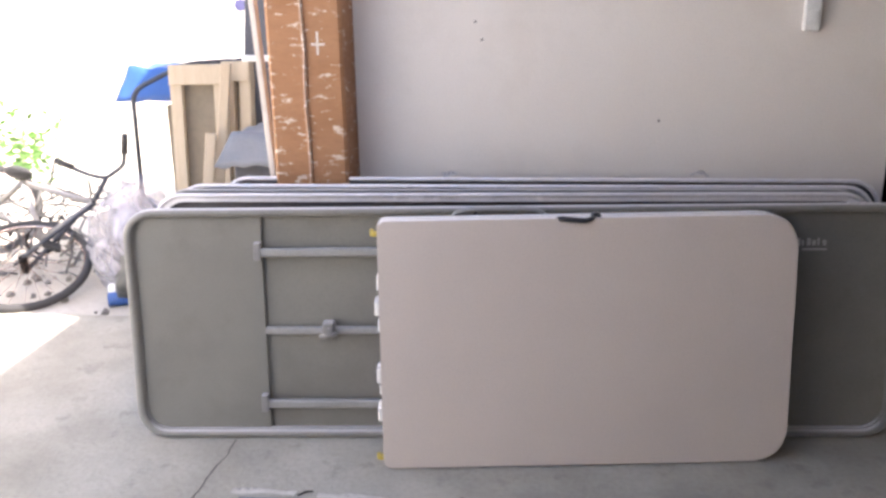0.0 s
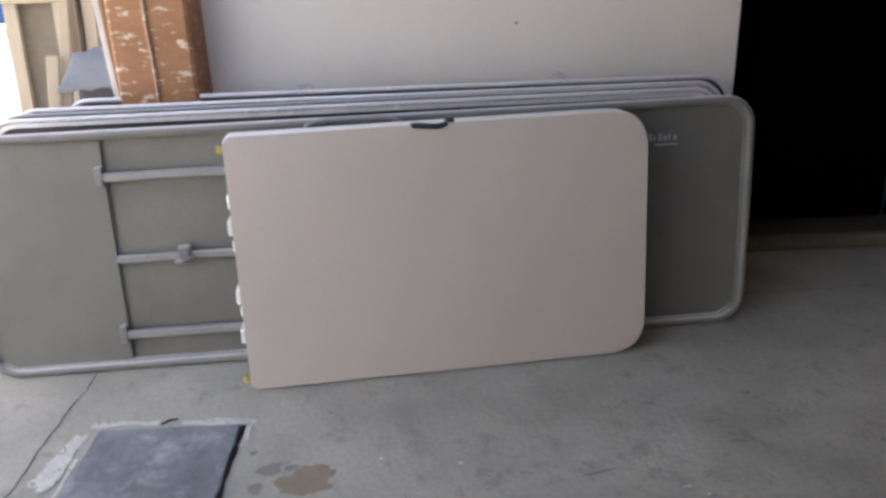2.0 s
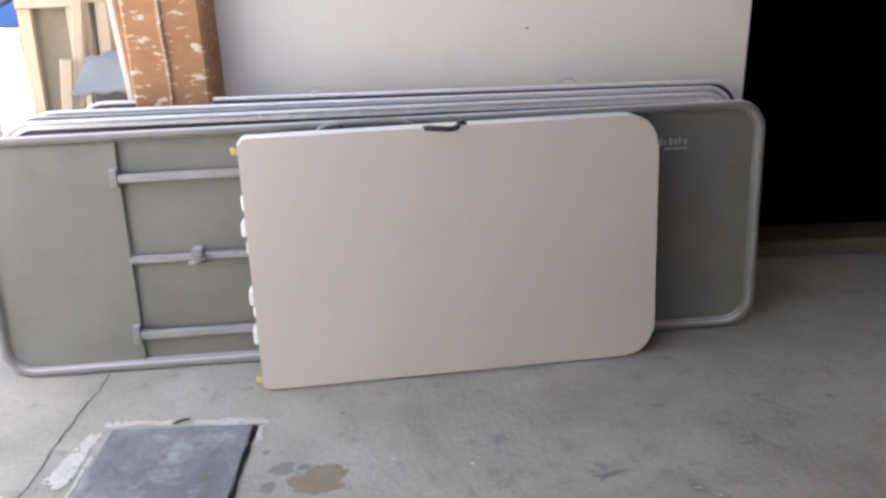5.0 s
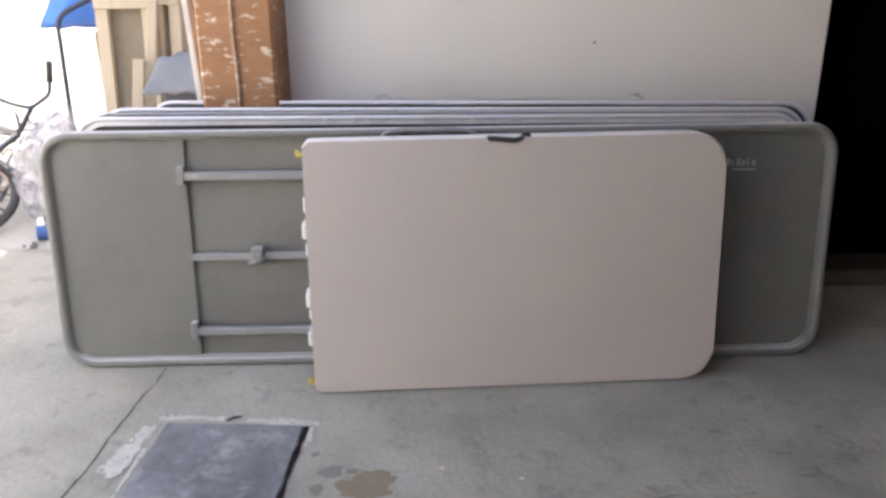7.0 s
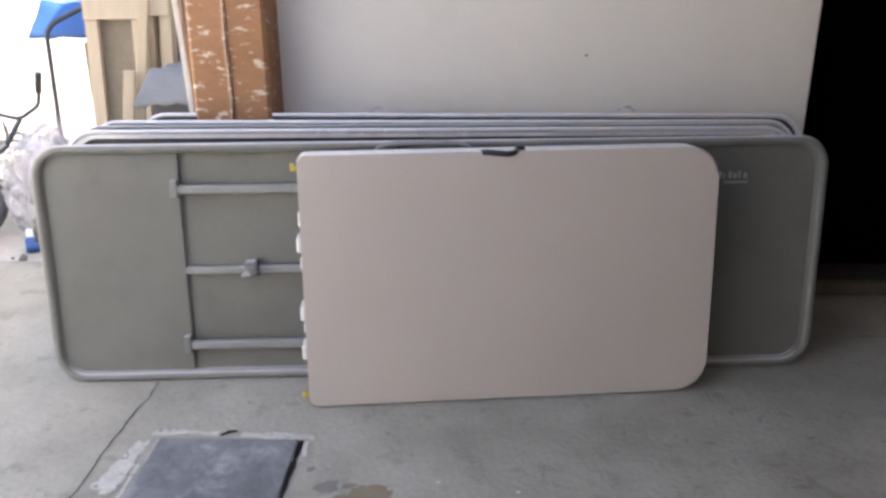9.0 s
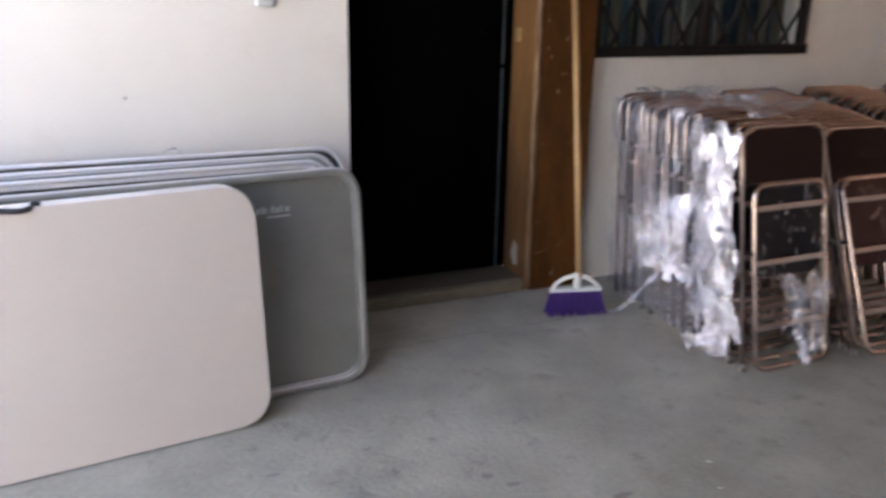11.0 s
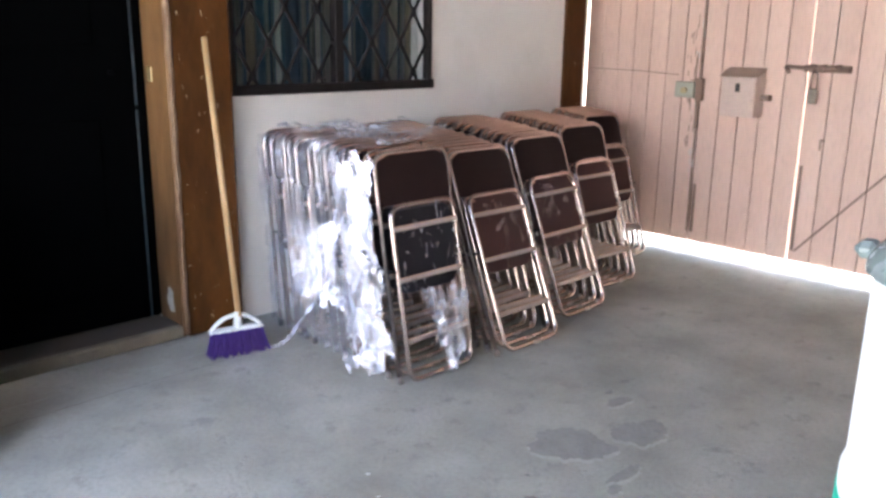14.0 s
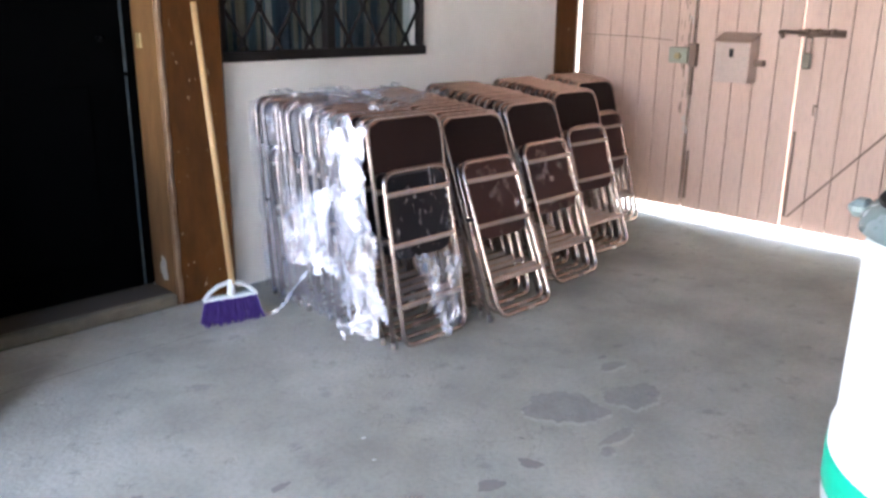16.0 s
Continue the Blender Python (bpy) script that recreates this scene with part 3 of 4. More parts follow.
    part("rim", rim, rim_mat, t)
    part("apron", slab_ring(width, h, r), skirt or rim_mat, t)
    part("top_sheet", slab(bmesh.new(), outline(width - 0.01, h - 0.01, (r,) * 4, 8), 0.026, 0.042, 0.003), face, t).location = (0.005, 0, 0.005)
    return t


def slab_ring(width, h, r, inner=0.03, y0=0.006, y1=0.026):
    """The skirt that runs round the sheet, open in the middle."""
    bm = bmesh.new()
    a, b = outline(width - 0.006, h - 0.006, (r,) * 4, 8), outline(width - 2 * inner, h - 2 * inner, (r - inner + 0.006,) * 4, 8)
    n = len(a)
    rings = [[bm.verts.new((x + o, y, z + o)) for x, z in p] for p, o, y in ((a, 0.003, y0), (b, inner, y0), (b, inner, y1), (a, 0.003, y1))]
    for q in range(4):
        u, v = rings[q], rings[(q + 1) % 4]
        for i in range(n):
            bm.faces.new((u[i], u[(i + 1) % n], v[(i + 1) % n], v[i]))
    return bm


GREY_RIM = material("grey_painted_rim", (0.27, 0.265, 0.245), (0.2, 0.195, 0.18), 0.5, 0.0, scale=5, fine=80, bump=0.08)
# Rear rims painted paler in place of missing light from above.
LIT_RIM = material("lit_grey_rim", (0.84, 0.81, 0.82), (0.74, 0.71, 0.72), 0.22, 0.1, scale=5, fine=80, bump=0.05)
GREY_DARK = material("dull_grey_steel", (0.30, 0.295, 0.29), (0.22, 0.215, 0.21), 0.45, 0.3, scale=5, fine=80, bump=0.08)
# Pale table tops: light from above is put into the colour.
dust_and_top_light(GREY_RIM, (0.70, 0.68, 0.67), 0.55, 0.95, 0.85)
dust_and_top_light(LIT_RIM, (0.84, 0.82, 0.82), 0.55, 0.95, 0.9)
dust_and_top_light(GREY_DARK, (0.60, 0.58, 0.57), 0.6, 0.95, 0.7)
dust_and_top_light(WHITE_PLASTIC, (0.86, 0.83, 0.80), 0.6, 0.95, 0.95)
front = table_grey(pose(-0.838, -0.802, 0.0, -5.5, 0, 4.15), 2.44, "long grey folding table on its edge, underside showing", GREY_TABLE, GREY_RIM)


def front_table_parts(t):
    part("end_plate", boxes((0.03, 0.437, 0.012, 0.026, 0.03, 0.73), bevel=0.003), GREY_TABLE, t, "flat grey end plate with dirty smears")
    part("end_plate", boxes((1.98, 2.41, 0.021, 0.026, 0.03, 0.73), bevel=0.002), GREY_TABLE, t)
    for z in (0.606, 0.106):
        bm = boxes((0.425, 1.6, -0.012, 0.012, z, z + 0.026), bevel=0.004)
        part("leg", bm, GREY_STEEL, t, "folded grey square-tube leg")
        part("bracket", boxes((0.414, 0.437, -0.016, 0.014, z - 0.012, z + 0.045), bevel=0.003), GREY_DARK, t)
    part("brace", boxes((0.437, 1.3, -0.004, 0.016, 0.351, 0.375), bevel=0.004), GREY_STEEL, t)
    bm = boxes((0.622, 0.662, -0.02, 0.018, 0.344, 0.396), bevel=0.006)
    tube(bm, [(0.612, -0.015, 0.346), (0.667, -0.018, 0.356)], 0.008, 8)
    tube(bm, [(0.642, -0.026, 0.366), (0.642, -0.008, 0.366)], 0.012, 10)
    part("clamp", bm, GREY_DARK, t, "grey folding-joint clamp")
    bm = bmesh.new()
    tube(bm, loop_rounded([(1.02, -0.03, 0.55), (1.02, -0.05, 0.757), (1.34, -0.05, 0.757), (1.34, -0.03, 0.55)], 0.08), 0.008, 8)
    part("leg_hoop", bm, GREY_STEEL, t, "pale curved leg hoop")
    part("stop_pin", tube(bmesh.new(), [(1.11, -0.045, 0.70), (1.11, -0.045, 0.752)], 0.005), BLACK_PLASTIC, t)
    bars = boxes(*[(2.07 + 0.016 * k, 2.07 + 0.016 * k + (0.011 if k % 3 else 0.006), 0.0195, 0.0205, 0.625, 0.648 - (0.006 if k % 2 else 0)) for k in range(8)],
                 (2.12, 2.195, 0.0195, 0.0205, 0.610, 0.616))
    part("label", bars, material("label_print", (0.55, 0.54, 0.5), bump=0.02), t, "faded printed maker label bars")
    part("rubber_stop", boxes((2.22, 2.235, -0.002, 0.006, 0.742, 0.752), bevel=0.002), BLACK_PLASTIC, t)


front_table_parts(front)
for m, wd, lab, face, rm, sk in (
        (pose(-0.85, -0.60, 0.0, -9.5, 0, 2.2), 2.40, "grey folding table leaning behind another", DARK_TABLE_AND_GAPS, LIT_RIM, LIT_RIM),
        (pose(-0.86, -0.53, -0.0, -10.5, 0, 1.6), 2.40, "grey folding table leaning between others", DARK_TABLE_AND_GAPS, GREY_DARK, GREY_DARK),
        (pose(-0.84, -0.44, 0.0, -9.5, 0, 0.9), 2.43, "dull grey folding table leaning between others", DARK_TABLE_AND_GAPS, LIT_RIM, GREY_STEEL),
        (pose(-0.72, -0.30, 0.0, -9.5, 0, 0.0), 2.365, "dark folding table leaning on the wall, rim painted as lit", DARK_TABLE_AND_GAPS, LIT_RIM, DARK_TABLE_AND_GAPS)):
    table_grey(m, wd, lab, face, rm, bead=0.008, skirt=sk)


def bifold():
    w = thing("bifold_table", "white plastic folding table folded in half, on its edge", "table", at=pose(0.0, -0.940, 0.0, -5.8, 0, 6.4))
    o = outline(1.22, 0.757, (0.018, 0.09, 0.09, 0.018), 8)
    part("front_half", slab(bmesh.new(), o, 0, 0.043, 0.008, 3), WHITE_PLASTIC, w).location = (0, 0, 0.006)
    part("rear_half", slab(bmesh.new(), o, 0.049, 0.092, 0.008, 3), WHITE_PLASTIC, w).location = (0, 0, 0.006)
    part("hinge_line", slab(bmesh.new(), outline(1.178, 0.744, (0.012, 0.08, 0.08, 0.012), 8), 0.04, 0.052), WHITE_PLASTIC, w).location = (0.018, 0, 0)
    for z, hh, out in ((0.151, 0.045, 0.014), (0.235, 0.03, 0.006), (0.272, 0.046, 0.014), (0.43, 0.035, 0.006), (0.48, 0.046, 0.014), (0.556, 0.045, 0.006)):
        part("hinge_tab", boxes((-out, 0.006, 0.012, 0.08, z, z + hh), bevel=0.004), WHITE_CLEAN, w)
    for z in (0.715, 0.022):
        bm = boxes((-0.018, 0.004, 0.02, 0.04, z, z + 0.016), bevel=0.004)
        tube(bm, [(-0.016, 0.03, z + 0.002), (-0.016, 0.03, z + 0.022)], 0.006)
        part("end_clip", bm, YELLOW, w, "yellow plastic end clip")
    bm = bmesh.new()
    tube(bm, loop_rounded([(0.515, 0.03, 0.752), (0.53, 0.0, 0.762), (0.60, -0.012, 0.756), (0.635, 0.015, 0.762)], 0.012), 0.008, 8)
    box(bm, 0.623, 0.648, 0.006, 0.045, 0.75, 0.776, bevel=0.005)
    box(bm, 0.505, 0.53, 0.015, 0.045, 0.75, 0.76, bevel=0.003)
    part("handle", bm, BLACK_PLASTIC, w, "dark plastic carrying handle")
    part("latch", boxes((1.195, 1.209, 0.02, 0.07, 0.34, 0.42), bevel=0.004), WHITE_CLEAN, w)
    part("embossed_mark", boxes((1.155, 1.17, -0.0008, 0.002, 0.335, 0.395)), WHITE_PLASTIC, w)


bifold()


# ---------------------------------------------------------------- gate
GATE_AT = Matrix.LocRotScale((-0.30, -0.105, 0.035), None, (1, 0.957, 0.95))


# Darker copy of the gate paint: seam shade put into the colour.
GATE_SEAM = material("shadowed_gate_seam", (0.44, 0.28, 0.215), (0.36, 0.22, 0.165), 0.7, scale=6, fine=40, bump=0.1)


def gate_leaf(y0, y1, name, label):
    g = thing(name, label, "gate", kind="structure", at=GATE_AT)
    n = max(2, round((y0 - y1) / 0.132))
    w = (y0 - y1) / n
    for i in range(n):
        a = y0 - i * w
        part("board", boxes((5.92, 5.94, a - w + 0.0018, a - 0.0018, 0.032, 2.3), bevel=0.004), GATE, g)
    part("backing", boxes((5.941, 5.95, y1 + 0.004, y0 - 0.004, 0.056, 2.29)), GATE_SEAM, g)
    return g


hinged = gate_leaf(0.236, -0.650, "gate_hinged", "pink-beige boarded steel gate leaf with worn edge")
wicket = gate_leaf(-0.655, -1.318, "gate_wicket", "narrow pink-beige gate leaf with letter box")
wide = gate_leaf(-1.3188, -3.6, "gate_wide", "wide pink-beige boarded gate leaf with diagonal brace")
wide.matrix_basis = GATE_AT @ Matrix.Translation((0, -1.3188, 2.3)) @ Matrix.Rotation(-0.0015, 4, "X") @ Matrix.Translation((0, 1.3188, -2.3))
# Unseen strip added behind the seam to hold back daylight.
part("stop_batten", boxes((5.951, 5.965, -0.70, -0.60, 0.08, 0.60), (5.951, 5.965, -0.70, -0.60, 0.63, 2.29)), GATE_DIRTY, hinged)
solid("gate_return", boxes((5.402, 5.72, 0.13, WT - 0.002, 0, 2.45)), PLASTER, "short plaster return behind the gate hinge", "wall", kind="structure")
solid("gate_lintel", boxes((5.55, 5.75, -4.6, 0.128, 2.23, 2.45)), BROWN, "brown beam over the gate", "beam", kind="structure")
solid("wall_gate", boxes((5.6, 5.8, -4.6, -3.56, 0, 2.23)), PLASTER, "plaster wall beside the gate", "wall", kind="structure")


def gate_fittings():
    part("edge_strip", boxes((5.913, 5.919, -0.648, -0.638, 0.1, 2.3), bevel=0.002), GATE_DIRTY, hinged, "dark worn steel edge")
    part("edge_strip", boxes((5.912, 5.919, -0.685, -0.665, 0.1, 0.42), bevel=0.002), GATE_DIRTY, wicket, "dark worn steel edge")
    part("edge_strip", boxes((5.912, 5.919, -1.352, -1.335, 0.1, 0.62), bevel=0.002), GATE_DIRTY, wide, "dark worn steel edge")
    lock = part("lock", boxes((5.888, 5.919, -0.625, -0.49, 0.975, 1.075), bevel=0.006), material("greenish_lock", (0.45, 0.44, 0.34), (0.35, 0.33, 0.25), 0.4, 0.5, bump=0.05), hinged, "greenish steel rim lock")
    k = bmesh.new()
    tube(k, [(5.89, -0.56, 1.02), (5.872, -0.56, 1.02)], 0.02, 12)
    part("keyhole", k, BRASS, lock)
    part("keeper", boxes((5.885, 5.919, -0.683, -0.632, 0.96, 1.10), bevel=0.004), GATE_DIRTY, wicket)
    part("bolt", boxes((5.9, 5.919, -0.66, -0.635, 0.78, 0.98), bevel=0.003), GATE_DIRTY, hinged)
    part("tie_wire", tube(bmesh.new(), [(5.912, 0.18, 1.135), (5.91, -0.2, 1.13), (5.912, -0.5, 1.115)], 0.0025, 5), GATE_DIRTY, hinged)
    mb = bmesh.new()
    prof = [(5.919, 0.885), (5.80, 0.885), (5.80, 1.12), (5.919, 1.17)]
    a = [mb.verts.new((x, -0.858, z)) for x, z in prof]
    b = [mb.verts.new((x, -1.07, z)) for x, z in prof]
    mb.faces.new(a), mb.faces.new(b[::-1])
    for i in range(4):
        mb.faces.new((a[i], b[i], b[(i + 1) % 4], a[(i + 1) % 4]))
    bmesh.ops.bevel(mb, geom=list(mb.edges), offset=0.004, segments=2, affect="EDGES", profile=0.5)
    box_ = part("letter_box", mb, BOX_PAINT, wicket, "pink-beige steel letter box")
    lid = boxes((-0.002, 0.135, -0.120, 0.120, 0, 0.006), bevel=0.002)
    bmesh.ops.transform(lid, matrix=pose(5.79, -0.964, 1.122, 0, -22, 0), verts=lid.verts)
    part("lid", lid, material("tan_lid_paint", (0.42, 0.29, 0.22), (0.36, 0.24, 0.18), 0.5, scale=4, fine=40, bump=0.06), box_)
    # Thin plate added over the box flank, painted like the box.
    part("side_plate", boxes((5.803, 5.916, -1.0735, -1.0705, 0.89, 1.115)), BOX_PAINT, box_, "thin side plate in the box paint")
    part("plate", boxes((5.796, 5.80, -0.975, -0.948, 1.035, 1.085), bevel=0.001), IRON, box_)
    part("catch", boxes((5.87, 5.919, -1.125, -1.0735, 0.985, 1.02), bevel=0.004), GATE_DIRTY, box_)
    slide = boxes((5.895, 5.919, -1.56, -1.3, 1.165, 1.205), bevel=0.004)
    tube(slide, [(5.885, -1.20, 1.19), (5.885, -1.56, 1.182)], 0.011, 10)
    for y in (-1.36, -1.42, -1.5):
        tube(slide, [(5.885, y, 1.165), (5.885, y, 1.21)], 0.016, 8)
    tube(slide, [(5.885, -1.20, 1.19), (5.875, -1.225, 1.16)], 0.012, 8)
    part("slide_bolt", slide, GATE_DIRTY, wide, "steel slide bolt with hasp")
    pl = boxes((5.868, 5.89, -1.40, -1.35, 0.985, 1.075), bevel=0.008)
    part("padlock", pl, material("tarnished_padlock", (0.32, 0.27, 0.21), (0.2, 0.16, 0.12), 0.5, 0.4, scale=14, fine=60, bump=0.1), wide, "worn grey padlock")
    part("shackle", tube(bmesh.new(), loop_rounded([(5.879, -1.358, 1.065), (5.879, -1.358, 1.165), (5.879, -1.393, 1.165), (5.879, -1.393, 1.065)], 0.016), 0.005, 8), CHROME, wide)
    br = bmesh.new()
    box(br, -0.005, 0, -0.006, 0.006, 0, 1.7)
    bmesh.ops.transform(br, matrix=pose(5.919, -1.36, 0.1, 41, 0, 0), verts=br.verts)
    part("diagonal_brace", br, GATE_DIRTY, wide)
    part("scratch", boxes((5.917, 5.9195, -1.455, -1.43, 0.77, 0.785), (5.917, 5.9195, -1.44, -1.43, 0.72, 0.77)), GATE_DIRTY, wide)


def edge_chips():
    rnd = random.Random(21)
    bm = bmesh.new()
    # Pale dashes: bare chips, and light leaking through the seam painted in.
    for _ in range(18):
        z, h = rnd.uniform(0.35, 1.5), rnd.uniform(0.01, 0.06)
        y = -0.636 + rnd.uniform(-0.022, 0.02)
        box(bm, 5.9105, 5.9125, y, y + rnd.uniform(0.003, 0.008), z, z + h)
    part("bare_chip", bm, material("chip_and_light_leak", (0.72, 0.66, 0.6), (0.5, 0.45, 0.4), 0.4, 0.3, bump=0.05), hinged, "pale chips and painted-in light leaks along the seam")
    dk = bmesh.new()
    for _ in range(30):
        z, h = rnd.uniform(0.6, 1.45), rnd.uniform(0.02, 0.09)
        y = -0.60 + rnd.gauss(0, 0.02)
        box(dk, 5.9165, 5.9195, y, y + rnd.uniform(0.002, 0.005), z, z + h)
    part("rust_streak", dk, GATE_DIRTY, hinged, "thin dark rust streaks beside the lock")


gate_fittings()
edge_chips()


# ---------------------------------------------------------------- folding chairs
BLACK_SEAT = material("clean_black_vinyl", (0.012, 0.010, 0.013), (0.019, 0.015, 0.018), 0.5, scale=5, fine=110, bump=0.06)
BLACK_SEAT.node_tree.nodes["Principled BSDF"].inputs["Specular IOR Level"].default_value = 0.15
CAP = material("worn_grey_cap", (0.16, 0.14, 0.13), (0.11, 0.095, 0.09), 0.6, bump=0.05)


def chair_master():
    c = thing("folding_chair", "folded chrome steel chair with black vinyl seat and back", "chair", "stacked folding chairs")
    W, H, R = 0.404, 0.885, 0.0098
    bm = bmesh.new()
    tube(bm, loop_rounded([(R, 0, R), (R, 0, H), (W - R, 0, H), (W - R, 0, R)], 0.06), R, 8)
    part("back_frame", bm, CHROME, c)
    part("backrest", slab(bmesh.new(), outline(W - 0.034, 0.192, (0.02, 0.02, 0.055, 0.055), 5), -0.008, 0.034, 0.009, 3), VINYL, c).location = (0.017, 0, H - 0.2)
    bm = bmesh.new()
    tube(bm, loop_rounded([(W / 2, -0.045, R), (0.028, -0.045, R), (0.033, -0.034, 0.68), (W - 0.033, -0.034, 0.68), (W - 0.028, -0.045, R), (W / 2 + 0.001, -0.045, R)], 0.055), R, 8, closed=True)
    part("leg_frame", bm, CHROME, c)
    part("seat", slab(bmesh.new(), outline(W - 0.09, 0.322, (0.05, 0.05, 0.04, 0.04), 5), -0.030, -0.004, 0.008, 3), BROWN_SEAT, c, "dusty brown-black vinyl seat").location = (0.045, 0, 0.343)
    for z, d in ((0.588, 0.019), (0.392, 0.019), (0.155, 0.022)):
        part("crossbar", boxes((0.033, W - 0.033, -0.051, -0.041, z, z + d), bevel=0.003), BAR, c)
    for x in (0.012, W - 0.012):
        part("pivot", tube(bmesh.new(), [(x, -0.045, 0.44), (x, 0.006, 0.44)], 0.007, 6), IRON, c)
        part("foot_cap", tube(bmesh.new(), [(x, 0, 0), (x, 0, 0.03)], 0.0125, 8), CAP, c)
    return c


chair = chair_master()
clean_seat = next(c for c in chair.children if c.name.startswith("seat")).data.copy()
clean_seat.materials[0] = BLACK_SEAT
# left edge at the wall and at the front, first and last foot line, first and last lean, number
ROWS = ((2.92, 2.862, -0.19, -1.06, 5.0, 10.0, 13), (3.414, 3.37, -0.22, -1.12, 6.0, 21.5, 15), (3.955, 3.898, -0.21, -1.005, 7.0, 20.0, 14),
        (4.48, 4.428, -0.21, -0.83, 7.0, 18.0, 13), (4.98, 4.975, -0.2, -0.56, 7.0, 16.0, 9))
random.seed(4)
first = True
for x0, x1, y0, y1, a0, a1, n in ROWS:
    for i in range(n):
        t = i / (n - 1)
        m = pose(x0 + (x1 - x0) * t + random.uniform(-0.012, 0.012), y0 + (y1 - y0) * t, 0.0, -(a0 + (a1 - a0) * t), random.uniform(-0.5, 0.5), random.uniform(-1.2, 1.2))
        if first:
            chair.matrix_basis, first = m, False
        else:
            ob = copy_thing(chair, m)
            if x0 < 3.0:
                for seat in (c for c in ob.children if c.name.startswith("seat")):
                    seat.data = clean_seat
                    seat["label"] = "clean black vinyl seat under clear film"


# ---------------------------------------------------------------- plastic film
def film_material(name, low, high, white, rough_, shine=0.0, start=0.40, end=0.68, size=7.0, drawn=(1.2, 1.2, 0.8)):
    """Clear film: see-through, with glossy creases, a milky share and painted-in white glints."""
    m = bpy.data.materials.new(name)
    m.use_nodes = True
    nd, ln = m.node_tree.nodes, m.node_tree.links
    p, out = nd["Principled BSDF"], nd["Material Output"]
    p.inputs["Base Color"].default_value = (white * 0.99, white * 0.96, white * 1.06, 1)
    p.inputs["Roughness"].default_value = rough_
    p.inputs["IOR"].default_value = 1.9
    p.inputs["Metallic"].default_value = shine
    tc = nd.new("ShaderNodeTexCoord")
    n1 = nd.new("ShaderNodeTexNoise")
    n1.inputs["Scale"].default_value, n1.inputs["Detail"].default_value, n1.inputs["Distortion"].default_value = size, 6.0, 1.2
    mp = nd.new("ShaderNodeMapping")
    mp.inputs["Scale"].default_value = drawn
    ln.new(tc.outputs["Object"], mp.inputs["Vector"])
    ln.new(mp.outputs[0], n1.inputs["Vector"])
    r = nd.new("ShaderNodeMapRange")
    r.inputs["From Min"].default_value, r.inputs["From Max"].default_value = start, end
    r.inputs["To Min"].default_value, r.inputs["To Max"].default_value = low, high
    ln.new(n1.outputs["Fac"], r.inputs["Value"])
    b = nd.new("ShaderNodeBump")
    b.inputs["Strength"].default_value, b.inputs["Distance"].default_value = 0.6, 0.02
    n2 = nd.new("ShaderNodeTexNoise")
    n2.inputs["Scale"].default_value, n2.inputs["Detail"].default_value, n2.inputs["Distortion"].default_value = 16.0, 3.0, 2.0
    ln.new(tc.outputs["Object"], n2.inputs["Vector"])
    ln.new(n2.outputs["Fac"], b.inputs["Height"])
    ln.new(b.outputs[0], p.inputs["Normal"])
    t = nd.new("ShaderNodeBsdfTransparent")
    mx = nd.new("ShaderNodeMixShader")
    ln.new(r.outputs[0], mx.inputs[0])
    ln.new(t.outputs[0], mx.inputs[1])
    ln.new(p.outputs[0], mx.inputs[2])
    ln.new(mx.outputs[0], out.inputs["Surface"])
    return m


FILM = film_material("clear_stretch_film", 0.20, 0.50, 0.62, 0.22, 0.3, 0.38, 0.66, 7.0)
# MILKY, EDGE, CRINKLED and TAUT paint in the film's glare and glints.
MILKY = film_material("layered_stretch_film", 0.05, 0.75, 0.92, 0.25, 0.4, 0.38, 0.74, 5.0)
EDGE = film_material("bunched_film_highlight", 0.18, 0.97, 0.95, 0.22, 0.5, 0.30, 0.60, 9.0)
CRINKLED = film_material("crinkled_film_glints", 0.1, 0.85, 0.9, 0.18, 0.5, 0.50, 0.66, 13.0)
HANGING = film_material("torn_stretch_film", 0.28, 0.70, 0.85, 0.2, 0.4, 0.38, 0.70, 20.0, (2.0, 2.0, 0.8))
TAUT = film_material("taut_film_painted_glints", 0.0, 0.85, 0.92, 0.15, 0.5, 0.59, 0.68, 9.0, (3.6, 3.6, 0.9))
THIN = film_material("single_stretch_film", 0.0, 0.5, 0.85, 0.12, 0.6, 0.55, 0.74, 11.0)
BAG = film_material("cloudy_clear_bag", 0.25, 0.75, 0.6, 0.3, 0.0)


def film_sheet(nu, nv, place, amp, freq, seed, ragged=0.0):
    """A crumpled sheet: place(u, v) gives the smooth shape, noise folds it."""
    bm = bmesh.new()
    grid = []
    for i in range(nu + 1):
        col = []
        for j in range(nv + 1):
            u, v = i / nu, j / nv
            p = Vector(place(u, v))
            q = Vector((p.x * freq, p.y * freq, p.z * freq * 0.6 + seed * 7.1))
            d = noise.noise_vector(q) + 0.5 * noise.noise_vector(q * 2.7)
            col.append(bm.verts.new(p + d * amp))
        grid.append(col)
    for i in range(nu):
        for j in range(nv):
            u, v = (i + 0.5) / nu, (j + 0.5) / nv
            border = 2 * min(u, 1 - u, v, 1 - v)
            hole = noise.noise(Vector((u * 5, v * 5, seed * 3.3))) + 0.6 * noise.noise(Vector((u * 13, v * 13, seed)))
            if ragged and (border < ragged * (0.5 + hole) or hole > 1.15 - ragged):
                continue
            bm.faces.new((grid[i][j], grid[i + 1][j], grid[i + 1][j + 1], grid[i][j + 1]))
    return bm


wrap = thing("plastic_wrap", "crumpled clear plastic film wrapped round stacked chairs", "plastic film", at=pose(0, 0, 0))


def lean(y, z):
    """The slant of the first row at a place along it."""
